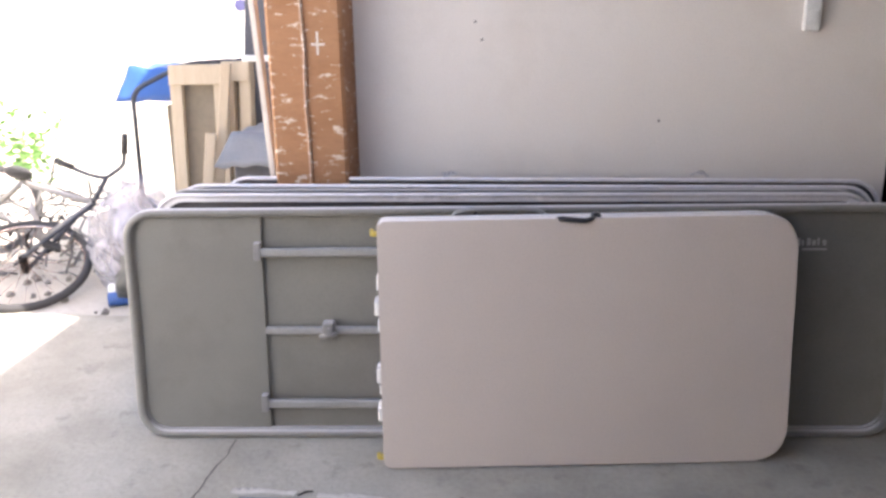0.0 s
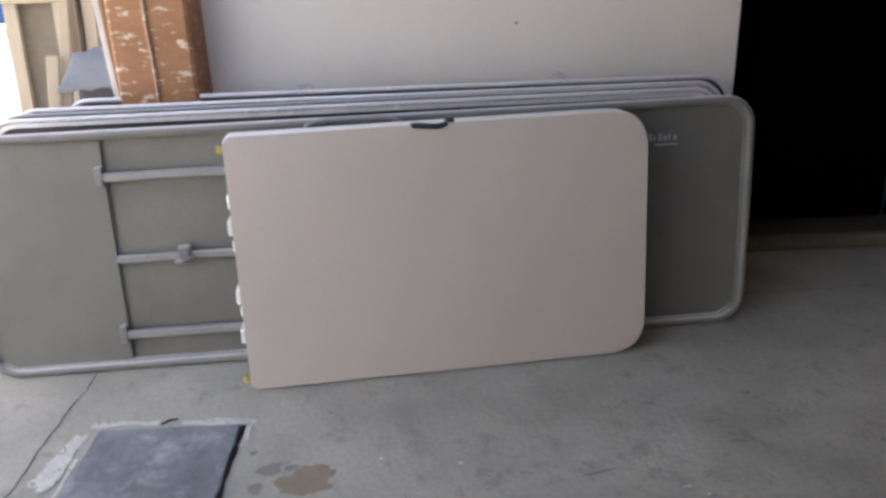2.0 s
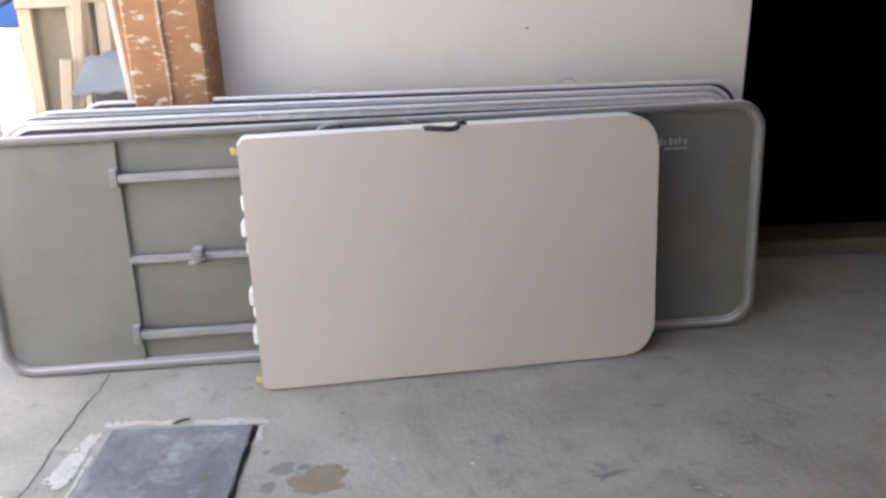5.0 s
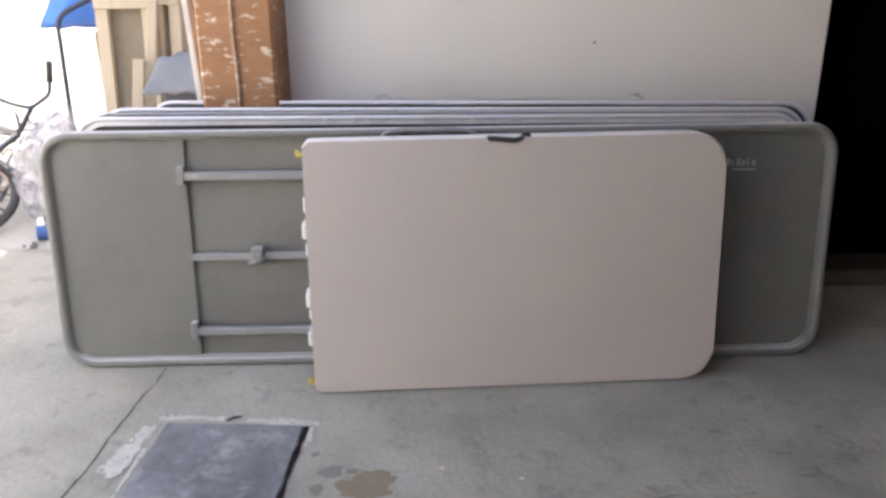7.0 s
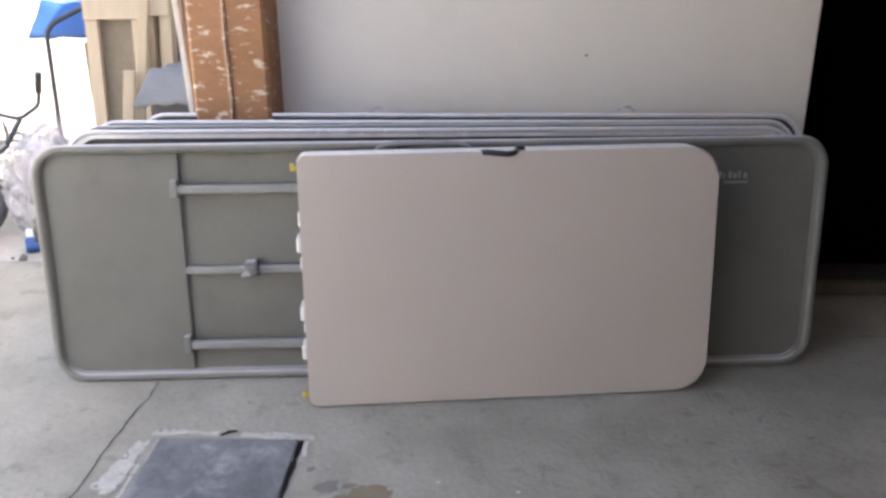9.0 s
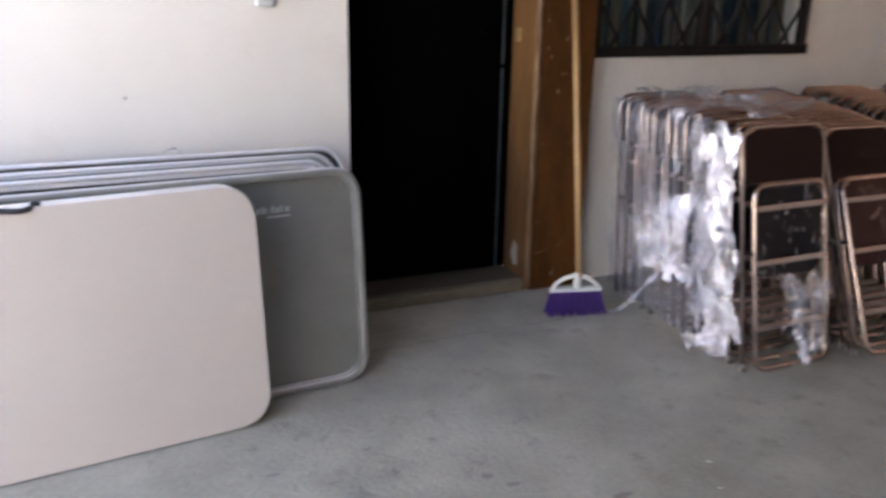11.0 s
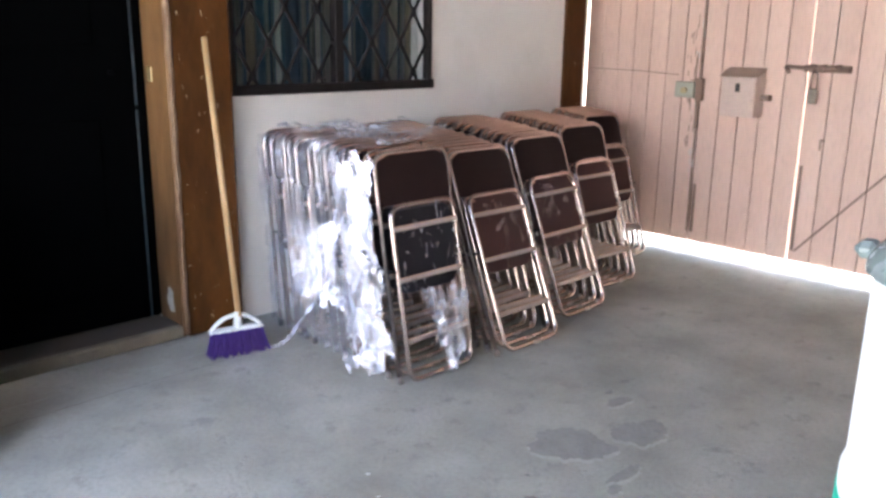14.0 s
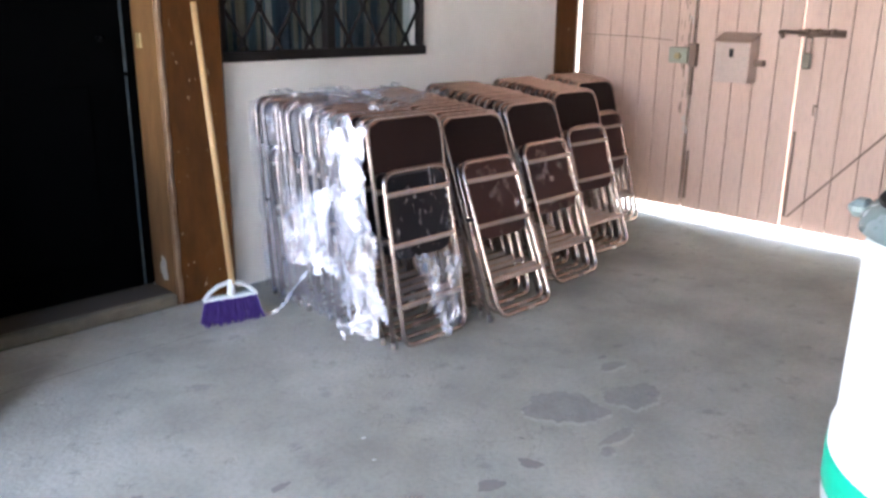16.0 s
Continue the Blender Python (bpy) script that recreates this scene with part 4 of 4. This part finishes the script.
    t = min(max((-0.19 - y) / 0.86, 0), 1)
    return y + z * math.tan(radians(5 + 5 * t))


def flank(y):
    """The left face of the first row at a place along it."""
    return 2.92 - 0.058 * min(max((-0.19 - y) / 0.87, 0), 1)


def side(u, v):
    z, y = 0.03 + 0.87 * v, -0.15 - 0.86 * u
    return (flank(y) - 0.022, lean(y, z), z)


def side_low(u, v):
    z, y = 0.20 + 0.40 * v, -0.40 - 0.42 * u
    fold = (u * 6 + v * 1.3) % 1.0
    return (flank(y) - 0.062 + 0.045 * fold, lean(y, z), z)


def edge(u, v):
    z, y = 0.08 + 0.81 * v, -0.80 - 0.29 * u
    return (flank(y) - 0.012 - 0.045 * math.sin(math.pi * min(1.0, 0.15 + 0.85 * u)) + 0.004 * math.sin(20 * v), lean(y, z), z)


def over(u, v):
    y = -0.2 - 0.80 * u
    return (flank(y) - 0.02 + 0.42 * v, lean(y, 0.90), 0.912 + 0.018 * math.sin(9 * v) * math.sin(7 * u + 1))


part("side_film", film_sheet(90, 90, side, 0.011, 12.0, 1, 0.06), FILM, wrap)
part("lower_film", film_sheet(60, 50, side_low, 0.022, 10.0, 2, 0.35), MILKY, wrap)
part("edge_film", film_sheet(44, 120, edge, 0.014, 15.0, 3, 0.22), EDGE, wrap)
part("top_film", film_sheet(64, 40, over, 0.018, 15.0, 4, 0.22), CRINKLED, wrap)
part("top_film", film_sheet(40, 30, lambda u, v: (2.90 + 0.46 * v, -0.42 - 0.50 * u, 0.905 + 0.05 * math.sin(3 * v + 6 * u) ** 2), 0.02, 17.0, 14, 0.3), CRINKLED, wrap)
part("upper_film", film_sheet(40, 24, lambda u, v: (flank(-0.25 - 0.7 * u) - 0.05 + 0.04 * ((u * 9 + v) % 1.0), lean(-0.25 - 0.7 * u, 0.64 + 0.27 * v), 0.64 + 0.27 * v), 0.02, 9.0, 7, 0.3), THIN, wrap)
part("loose_tail", film_sheet(26, 26, lambda u, v: (2.775 + 0.13 * u - 0.02 * v, -0.86 - 0.12 * u + 0.03 * v, 0.02 + 0.13 * v * (0.35 + 0.65 * u)), 0.026, 28.0, 5), EDGE, wrap)


def torn(u, v):
    """A torn sheet that hangs between the legs and narrows to a tip."""
    w = 0.24 * (1 - v) ** 0.7 + 0.012
    return (2.92 + 0.14 * v + w * u, -1.12 - 0.03 * v + 0.012 * math.sin(11 * u), 0.40 - 0.05 * u - 0.34 * v)


part("hanging_film", film_sheet(30, 40, torn, 0.014, 14.0, 6, 0.1), HANGING, wrap)
STRAND = [Vector(p) for p in ((2.865, -0.645, 0.34), (2.845, -0.605, 0.27), (2.82, -0.57, 0.20), (2.795, -0.525, 0.13), (2.78, -0.46, 0.045), (2.76, -0.42, 0.010), (2.68, -0.40, 0.008))]


def strand(u, v):
    """A narrow twisted ribbon from the side of the stack down to the floor."""
    k = min(int(v * 6), 5)
    c = STRAND[k].lerp(STRAND[k + 1], v * 6 - k)
    w = 0.018 * (1 - v) + 0.004
    a = 9 * v
    return c + Vector((0, math.cos(a), abs(math.sin(a)))) * (u - 0.5) * 2 * w


part("twisted_strand", film_sheet(6, 60, strand, 0.004, 40.0, 8), EDGE, wrap)
for x0, y, a, mat in ((3.37, -1.12, 21.5, THIN), (3.898, -1.005, 20.0, THIN), (2.862, -1.06, 10.0, TAUT)):
    def seat_film(u, v, x0=x0, y=y, a=a):
        h = 0.33 + 0.36 * v
        return (x0 + 0.045 + 0.315 * u, y - 0.058 + h * math.sin(radians(a)), h * math.cos(radians(a)))
    part("seat_film", film_sheet(16, 18, seat_film, 0.005, 12.0, x0, 0.12), mat, wrap)


for x in (0.137, 1.03):
    scrap = solid("film_scrap", film_sheet(10, 8, lambda u, v, x=x: (x - 0.03 + 0.06 * u, -0.185 + 0.05 * v, 0.755 + 0.012 * math.sin(3.1 * u)), 0.010, 30.0, x), MILKY,
                  "torn scrap of clear film on a table edge", "plastic film")

# ---------------------------------------------------------------- broom
def broom():
    b = thing("broom", "broom with wooden stick, white cap and purple bristles", "broom", at=pose(2.600, -0.350, 0, 0, 0, -14))
    part("stick", tube(bmesh.new(), [(0.012, 0, 0.16), (-0.004, 0.24, 1.285)], 0.0125, 12), WOOD, b)
    cap = bmesh.new()
    tube(cap, [(-0.107, 0, 0.108), (-0.086, 0.003, 0.132), (-0.048, 0.006, 0.156), (0.0, 0.008, 0.166), (0.048, 0.006, 0.156), (0.086, 0.003, 0.132), (0.107, 0, 0.108)], 0.0095, 8)
    box(cap, -0.115, 0.115, -0.02, 0.02, 0.096, 0.115, bevel=0.007)
    tube(cap, [(0.004, 0.0, 0.105), (0.011, 0.006, 0.178)], 0.018, 10, taper=0.015)
    part("cap", cap, WHITE_CLEAN, b, "white plastic broom cap")
    rnd = random.Random(8)
    br = bmesh.new()
    for i in range(420):
        u, w = rnd.uniform(-1, 1), rnd.uniform(-1, 1)
        top = Vector((u * 0.104, w * 0.018, 0.105))
        low = Vector((u * 0.126 + rnd.uniform(-0.006, 0.006), w * 0.040 - 0.012, rnd.uniform(0.0, 0.012)))
        tube(br, [top, (top + low) / 2 + Vector((0, rnd.uniform(-0.004, 0.004), 0)), low], 0.0034, 3, taper=0.0022, caps=False)
    part("bristles", br, PURPLE, b, "dense purple plastic bristles")


broom()


# ---------------------------------------------------------------- drum
LID = material("grey_green_plastic", (0.20, 0.235, 0.225), (0.15, 0.18, 0.175), 0.3, scale=6, fine=60, bump=0.05)
CREAM = material("cream_plastic", (0.62, 0.52, 0.27), (0.55, 0.45, 0.22), 0.5, scale=6, fine=60, bump=0.05)


def drum():
    d = thing("drum", "large white plastic drum with a green band and lid", "drum", at=pose(DRUM[0], DRUM[1], 0))
    r = DRUM[2]
    part("shell", lathe(bmesh.new(), [(0, 0), (r - 0.015, 0), (r, 0.02), (r, DRUM[3] - 0.04), (r + 0.004, DRUM[3] - 0.035), (r + 0.006, DRUM[3] + 0.10), (r - 0.002, DRUM[3] + 0.125),
                                      (r - 0.004, DRUM[4] - 0.02), (r - 0.012, DRUM[4]), (0, DRUM[4])], 64), WHITE_CLEAN, d)
    part("band", lathe(bmesh.new(), [(r + 0.0045, DRUM[3]), (r + 0.008, DRUM[3] + 0.002), (r + 0.008, DRUM[3] + 0.068), (r + 0.0045, DRUM[3] + 0.07)], 64), GREEN, d, "green printed band")

    def set_on(bm):
        bmesh.ops.translate(bm, verts=bm.verts, vec=(0, 0.065, DRUM[4]))
        return bm
    collar = lathe(bmesh.new(), [(0.222, 0.0), (0.232, 0.004), (0.230, 0.02), (0.215, 0.042), (0.204, 0.050), (0.195, 0.048), (0.188, 0.02), (0.0, 0.016)], 56)
    lid = part("lid", set_on(collar), LID, d, "grey-green plastic lid")
    rim = tube(bmesh.new(), [(0.2 * math.cos(k * math.tau / 48), 0.2 * math.sin(k * math.tau / 48), 0.052) for k in range(48)], 0.007, 8, closed=True)
    part("rim", set_on(rim), IRON, lid, "dark brown rim")
    part("tab", set_on(boxes((-0.02, 0.03, 0.222, 0.262, 0.002, 0.034), bevel=0.012)), LID, lid)
    part("insert", set_on(lathe(bmesh.new(), [(0.0, 0.064), (0.158, 0.064), (0.166, 0.057), (0.166, 0.018)], 40)), CREAM, lid, "cream plastic insert")
    loop = tube(bmesh.new(), [(0.173 + 0.022 * math.cos(k * math.tau / 20), 0.1, 0.078 + 0.018 * math.sin(k * math.tau / 20)) for k in range(20)], 0.005, 6, closed=True)
    part("loop", set_on(loop), IRON, lid)


DRUM = (2.448, -3.098, 0.284, 0.472, 0.928)
drum()


# ---------------------------------------------------------------- courtyard
def leaf_cloud(bm, centre, spread, count, size, seed):
    rnd = random.Random(seed)
    for _ in range(count):
        p = Vector(centre) + Vector([rnd.gauss(0, s) for s in spread])
        q = Euler([rnd.uniform(0, 6.3) for _ in range(3)]).to_matrix()
        s = size * rnd.uniform(0.6, 1.4)
        vs = [bm.verts.new(p + q @ Vector(v) * s) for v in ((0, -1, 0), (0.45, 0, 0.12), (0, 1.1, 0), (-0.45, 0, 0.12))]
        bm.faces.new(vs)
    return bm


LEAF = material("leaf", (0.09, 0.2, 0.04), (0.05, 0.13, 0.03), 0.5, scale=9, bump=0.05)
BARK = material("bark", (0.2, 0.15, 0.1), (0.13, 0.09, 0.06), 0.9, scale=9, bump=0.4)
FAR_WALL = material("whitewashed_wall", (0.78, 0.77, 0.74), (0.7, 0.69, 0.66), 0.9, scale=1, fine=14, bump=0.15)
TYRE = material("dusty_tyre_rubber", (0.035, 0.035, 0.04), (0.06, 0.06, 0.06), 0.8, scale=12, fine=80, bump=0.3)
BLUE_TARP = material("blue_tarp", (0.03, 0.11, 0.36), (0.025, 0.09, 0.28), 0.45, scale=6, fine=50, bump=0.1)
GREY_TARP = material("grey_blue_tarp", (0.25, 0.265, 0.29), (0.19, 0.205, 0.23), 0.55, scale=6, fine=90, bump=0.12)
DARK_BOARD = material("dark_grey_board", (0.10, 0.105, 0.13), (0.07, 0.075, 0.09), 0.6, scale=4, fine=50, bump=0.06)
CARD = material("brown_board", (0.27, 0.225, 0.165), (0.20, 0.165, 0.12), 0.8, scale=4, fine=50, bump=0.1)
RACK_STEEL = material("dark_slate_tube", (0.075, 0.085, 0.105), (0.05, 0.055, 0.07), 0.5, 0.3, scale=9, fine=60, bump=0.08)
GREY_BAG = material("grey_sack", (0.10, 0.105, 0.10), (0.06, 0.063, 0.06), 0.5, scale=8, fine=50, bump=0.2)

# The left run is added as a reflector for low light.
solid("wall_yard", boxes((-6.2, -0.5, 7.0, 7.25, -0.05, 3.4), (-6.4, -6.2, -12, 7.2, -0.05, 3.0)), FAR_WALL, "whitewashed yard wall, its left run added to reflect sunlight", "wall", kind="structure")


def bush(x, y, h, seed):
    b = thing("bush", "sunlit green leafy bush in the yard", "bush", at=pose(x, y, -0.03))
    rnd = random.Random(seed)
    st = bmesh.new()
    for _ in range(9):
        a = rnd.uniform(0, 6.3)
        tube(st, [(0, 0, 0), (0.12 * math.cos(a), 0.12 * math.sin(a), h * 0.5), (0.3 * math.cos(a), 0.3 * math.sin(a), h * rnd.uniform(0.7, 1.0))], 0.018, 5, taper=0.005)
    part("stem", st, BARK, b)
    lf = bmesh.new()
    for k in range(14):
        leaf_cloud(lf, (rnd.gauss(0, 0.3), rnd.gauss(0, 0.3), h * rnd.uniform(0.2, 1.0)), (0.12, 0.12, 0.12), 60, 0.04, seed * 31 + k)
    part("leaves", lf, LEAF, b)


bush(-3.85, 2.6, 0.55, 3)


def wheel(parent, centre, normal, r):
    q = Vector(normal).normalized().to_track_quat("Z", "Y").to_matrix().to_4x4()
    m = Matrix.Translation(centre) @ q
    circle = [(math.cos(k * math.tau / 40), math.sin(k * math.tau / 40)) for k in range(40)]

    def made(bm):
        bmesh.ops.transform(bm, matrix=m, verts=bm.verts)
        return bm
    w = part("wheel", made(tube(bmesh.new(), [(c * (r - 0.035), s * (r - 0.035), 0) for c, s in circle], 0.009, 6, closed=True)), CHROME, parent)
    part("tyre", made(tube(bmesh.new(), [(c * (r - 0.018), s * (r - 0.018), 0) for c, s in circle], 0.021, 8, closed=True)), TYRE, w)
    sp = bmesh.new()
    for k in range(24):
        a = k * math.tau / 24
        z = 0.025 if k % 2 else -0.025
        tube(sp, [(0.02 * math.cos(a + 1), 0.02 * math.sin(a + 1), z), ((r - 0.04) * math.cos(a), (r - 0.04) * math.sin(a), 0)], 0.0016, 4)
    part("spokes", made(sp), CHROME, w)
    part("hub", made(tube(bmesh.new(), [(0, 0, -0.05), (0, 0, 0.05)], 0.02, 10)), IRON, w)


def bicycle():
    b = thing("bicycle", "old bicycle fallen over among rubbish in the yard", "bicycle")
    c1, n1 = Vector((-2.10, 0.62, 0.13)), Vector((0.22, -0.42, 0.88))
    wheel(b, c1, n1, 0.32)
    c2 = Vector((-2.60, 1.15, 0.28))
    wheel(b, c2, (0.3, -0.75, 0.55), 0.27)
    head, crank, seat = Vector((-1.86, 0.92, 0.38)), Vector((-2.12, 0.84, 0.20)), Vector((-2.32, 1.05, 0.46))
    fr = bmesh.new()
    for p, q in ((head, crank), (head, seat), (crank, seat), (crank, c2), (seat, c2)):
        tube(fr, [p, q], 0.016, 8)
    part("frame", fr, GREY_DARK, b, "dull grey bicycle frame")
    fk = bmesh.new()
    tube(fk, [c1 + n1 * 0.05, head + Vector((0.02, -0.02, 0))], 0.011, 8)
    tube(fk, [c1 - n1 * 0.05, head - Vector((0.02, -0.02, 0))], 0.011, 8)
    tube(fk, [head, head + Vector((0.06, 0.06, 0.12))], 0.014, 8)
    part("fork", fk, RACK_STEEL, b)
    hb = bmesh.new()
    stem = head + Vector((0.06, 0.06, 0.12))
    tube(hb, loop_rounded([stem + Vector((-0.26, -0.02, 0.10)), stem + Vector((-0.1, 0, 0.02)), stem, stem + Vector((0.08, 0.05, 0.06)), stem + Vector((0.12, 0.02, 0.2))], 0.03), 0.011, 8)
    part("handlebar", hb, RACK_STEEL, b)
    part("grip", tube(bmesh.new(), [stem + Vector((0.10, 0.035, 0.13)), stem + Vector((0.125, 0.015, 0.23))], 0.018, 8), TYRE, b)
    part("grip", tube(bmesh.new(), [stem + Vector((-0.26, -0.02, 0.10)), stem + Vector((-0.17, -0.01, 0.06))], 0.018, 8), TYRE, b)
    sd = bmesh.new()
    bmesh.ops.create_uvsphere(sd, u_segments=14, v_segments=8, radius=1, matrix=Matrix.LocRotScale(seat + Vector((-0.03, 0.02, 0.05)), Euler((0.5, 0.2, 2.4)), (0.13, 0.07, 0.035)))
    part("saddle", sd, TYRE, b, "black bicycle saddle")
    pd = boxes((-0.045, 0.045, -0.03, 0.03, -0.012, 0.012), bevel=0.004)
    bmesh.ops.transform(pd, matrix=pose(-2.0, 0.72, 0.2, 20, 30, 40), verts=pd.verts)
    part("pedal", pd, TYRE, b)
    ch = bmesh.new()
    bmesh.ops.transform(tube(ch, [(0.08 * math.cos(k * 0.3142), 0.08 * math.sin(k * 0.3142), 0) for k in range(20)], 0.006, 6, closed=True),
                        matrix=Matrix.Translation(crank) @ Vector((0.3, -0.7, 0.6)).to_track_quat("Z", "Y").to_matrix().to_4x4(), verts=ch.verts)
    part("chain_ring", ch, IRON, b)


bicycle()


def brush_pile():
    """Thin sticks and wires thrown in a heap."""
    rnd = random.Random(5)
    bm = bmesh.new()
    for _ in range(150):
        p = Vector((rnd.uniform(-2.75, -1.6), rnd.uniform(0.75, 1.7), rnd.uniform(0.0, 0.42) * rnd.random() ** 0.4))
        d = Vector((rnd.gauss(0, 1), rnd.gauss(0, 1), rnd.gauss(0, 0.7))).normalized() * rnd.uniform(0.12, 0.4)
        q = p + d
        q.z = max(q.z, -0.02)
        tube(bm, [p, (p + q) / 2 + Vector((rnd.gauss(0, 0.02), rnd.gauss(0, 0.02), rnd.gauss(0, 0.02))), q], rnd.uniform(0.003, 0.009), 5)
    solid("brush_pile", bm, material("weathered_sticks", (0.2, 0.2, 0.2), (0.1, 0.1, 0.11), 0.8, scale=9, fine=40, bump=0.2),
          "heap of thin grey sticks and wires on the ground", "brush pile", kind="stuff")


brush_pile()


def slanted(x, y, z0, w, d, h, rx, ry, rz, mat, name, label, category, group=""):
    t = solid(name, boxes((-w / 2, w / 2, -d / 2, d / 2, 0, h), bevel=0.004), mat, label, category, group, at=pose(x, y, z0, rx, ry, rz))
    return t


def pallet_frame(x, y, rz, h, w, label):
    """An upright wooden frame: posts, top board and a sheet behind."""
    f = thing("wooden_frame", label, "wooden frame", "timber leaning in the yard", at=pose(x, y, -0.03, -7, 0, rz))
    for px in (0, w - 0.06):
        part("post", boxes((px, px + 0.06, -0.03, 0.03, 0, h), bevel=0.003), PLANK, f)
    part("top_board", boxes((0, w, -0.045, -0.03, h - 0.1, h), bevel=0.003), PLANK, f)
    part("panel", boxes((0.06, w - 0.06, 0.01, 0.02, 0.1, h - 0.05)), CARD, f, "brown board panel")


pallet_frame(-1.37, 0.85, 6, 1.12, 0.28, "upright wooden frame with brown board")
pallet_frame(-1.15, 0.95, -6, 1.13, 0.15, "upright wooden frame leaning on another")
slanted(-1.14, 0.66, -0.03, 0.045, 0.03, 1.15, -6, 7, 10, PLANK, "plank", "pale sawn plank leaning upright", "plank", "timber leaning in the yard")
slanted(-1.17, 0.60, -0.03, 0.05, 0.03, 0.82, -6, 7, 14, PLANK, "plank", "short pale sawn plank leaning upright", "plank", "timber leaning in the yard")
slanted(-0.985, 1.05, -0.03, 0.28, 0.03, 1.75, -3, 4.5, 0, DARK_BOARD, "dark_board", "large dark grey board leaning on the side wall", "board")
slanted(-0.89, 0.93, 1.10, 0.2, 0.03, 0.03, 0, 0, -8, WHITE_CLEAN, "white_batten", "white batten fixed across the dark board", "batten")


def tarp(name, centre, size, mat, label, drop, seed):
    bm = bmesh.new()
    n = 26
    g = []
    for i in range(n + 1):
        col = []
        for j in range(n + 1):
            u, v = i / n * 2 - 1, j / n * 2 - 1
            e = max(abs(u), abs(v))
            z = -drop * max(0, e - 0.62) / 0.38 + 0.025 * noise.noise(Vector((u * 3, v * 3, seed)))
            k = 1 if e < 0.62 else 0.62 / e * 1.0 + (1 - 0.62 / e) * 0.55
            col.append(bm.verts.new((centre[0] + u * size[0] * k, centre[1] + v * size[1] * k, centre[2] + z)))
        g.append(col)
    for i in range(n):
        for j in range(n):
            bm.faces.new((g[i][j], g[i + 1][j], g[i + 1][j + 1], g[i][j + 1])).smooth = True
    ob = solid(name, bm, mat, label, "tarp")
    sm = ob.modifiers.new("thickness", "SOLIDIFY")
    sm.thickness = 0.004
    return ob


crate = solid("crate", boxes((-0.92, -0.55, 0.50, 0.95, -0.03, 0.755), bevel=0.01), DARK_BOARD, "dark crate under a grey tarp", "crate")
tarp("grey_tarp", (-0.745, 0.70, 0.80), (0.29, 0.33), GREY_TARP, "grey-blue tarp draped over a crate", 0.13, 2)
shelf = thing("metal_rack", "bent dark tube rack with a blue tarp over it", "rack")
for x, y in ((-1.80, 1.35), (-1.62, 1.55)):
    part("hoop", tube(bmesh.new(), loop_rounded([(x, y, -0.03), (x + 0.02, y, 0.92), (x + 0.30, y + 0.1, 1.06), (x + 0.5, y + 0.4, 1.06), (x + 0.5, y + 0.5, -0.03)], 0.07), 0.014, 8), RACK_STEEL, shelf)
tarp("blue_tarp", (-1.70, 1.75, 1.03), (0.30, 0.34), BLUE_TARP, "blue plastic tarp bunched over a rack", 0.18, 5)
slanted(-1.52, 1.7, -0.03, 0.35, 0.3, 0.85, 0, 0, 8, CARD, "carton", "tall brown carton standing in the yard", "carton")


def sack(x, y, s, seed, mat, label):
    bm = bmesh.new()
    bmesh.ops.create_icosphere(bm, subdivisions=3, radius=1)
    for v in bm.verts:
        d = noise.noise(v.co * 1.7 + Vector((seed, 0, 0))) * 0.35 + noise.noise(v.co * 5 + Vector((0, seed, 0))) * 0.12
        v.co = Vector((v.co.x * s[0], v.co.y * s[1], max(v.co.z * s[2], -s[2] * 0.8))) * (1 + d)
    for f in bm.faces:
        f.smooth = True
    low = min(v.co.z for v in bm.verts)
    solid("rubbish_sack", bm, mat, label, "sack", "rubbish in the yard", at=pose(x, y, -0.03 - low))


sack(-1.60, 0.80, (0.24, 0.18, 0.26), 1, BAG, "crumpled clear plastic rubbish bag on the ground")
sack(-1.42, 0.55, (0.15, 0.14, 0.13), 2, GREY_BAG, "small grey rubbish sack on the ground")
sack(-1.75, 1.1, (0.22, 0.2, 0.26), 3, FILM, "clear plastic rubbish bag on the ground")


def bottle(x, y, rz, mat, label):
    b = thing("bottle", label, "bottle", "rubbish in the yard", at=pose(x, y, 0.0, 0, 90, rz))
    part("body", lathe(bmesh.new(), [(0, 0), (0.034, 0.004), (0.036, 0.14), (0.014, 0.18), (0.014, 0.2)], 16), mat, b)
    part("cap", lathe(bmesh.new(), [(0.016, 0.196), (0.016, 0.215), (0, 0.215)], 12), WHITE_CLEAN, b)
    b.matrix_basis = pose(x, y, 0.036 + (0.0 if y < 0.28 else -0.03), 0, 90, rz)


bottle(-1.66, 0.60, 15, WHITE_CLEAN, "white plastic bottle lying on the ground")
bottle(-1.60, 0.47, 25, BLUE_TARP, "blue plastic bottle lying on the ground")
rnd = random.Random(12)
db = bmesh.new()
for _ in range(120):
    x, y, s = rnd.uniform(-2.8, -1.1), rnd.uniform(0.3, 1.8), rnd.uniform(0.008, 0.03)
    bmesh.ops.create_cube(db, size=s, matrix=pose(x, y, -0.03 + s * 0.3, rnd.uniform(0, 90), rnd.uniform(0, 90), rnd.uniform(0, 90)))
solid("debris", db, BARE_BLOCK, "scattered chips and litter on the earth", "debris", kind="stuff")
plate = solid("wall_plate", tube(bmesh.new(), [(0, 0.02, 0), (0, 0, 0)], 0.07, 24), material("violet_plate", (0.07, 0.07, 0.19), (0.06, 0.06, 0.16), 0.4, bump=0.03), "round violet-blue plate hung on the yard wall", "plate", at=pose(-3.056, 6.97, 1.396))
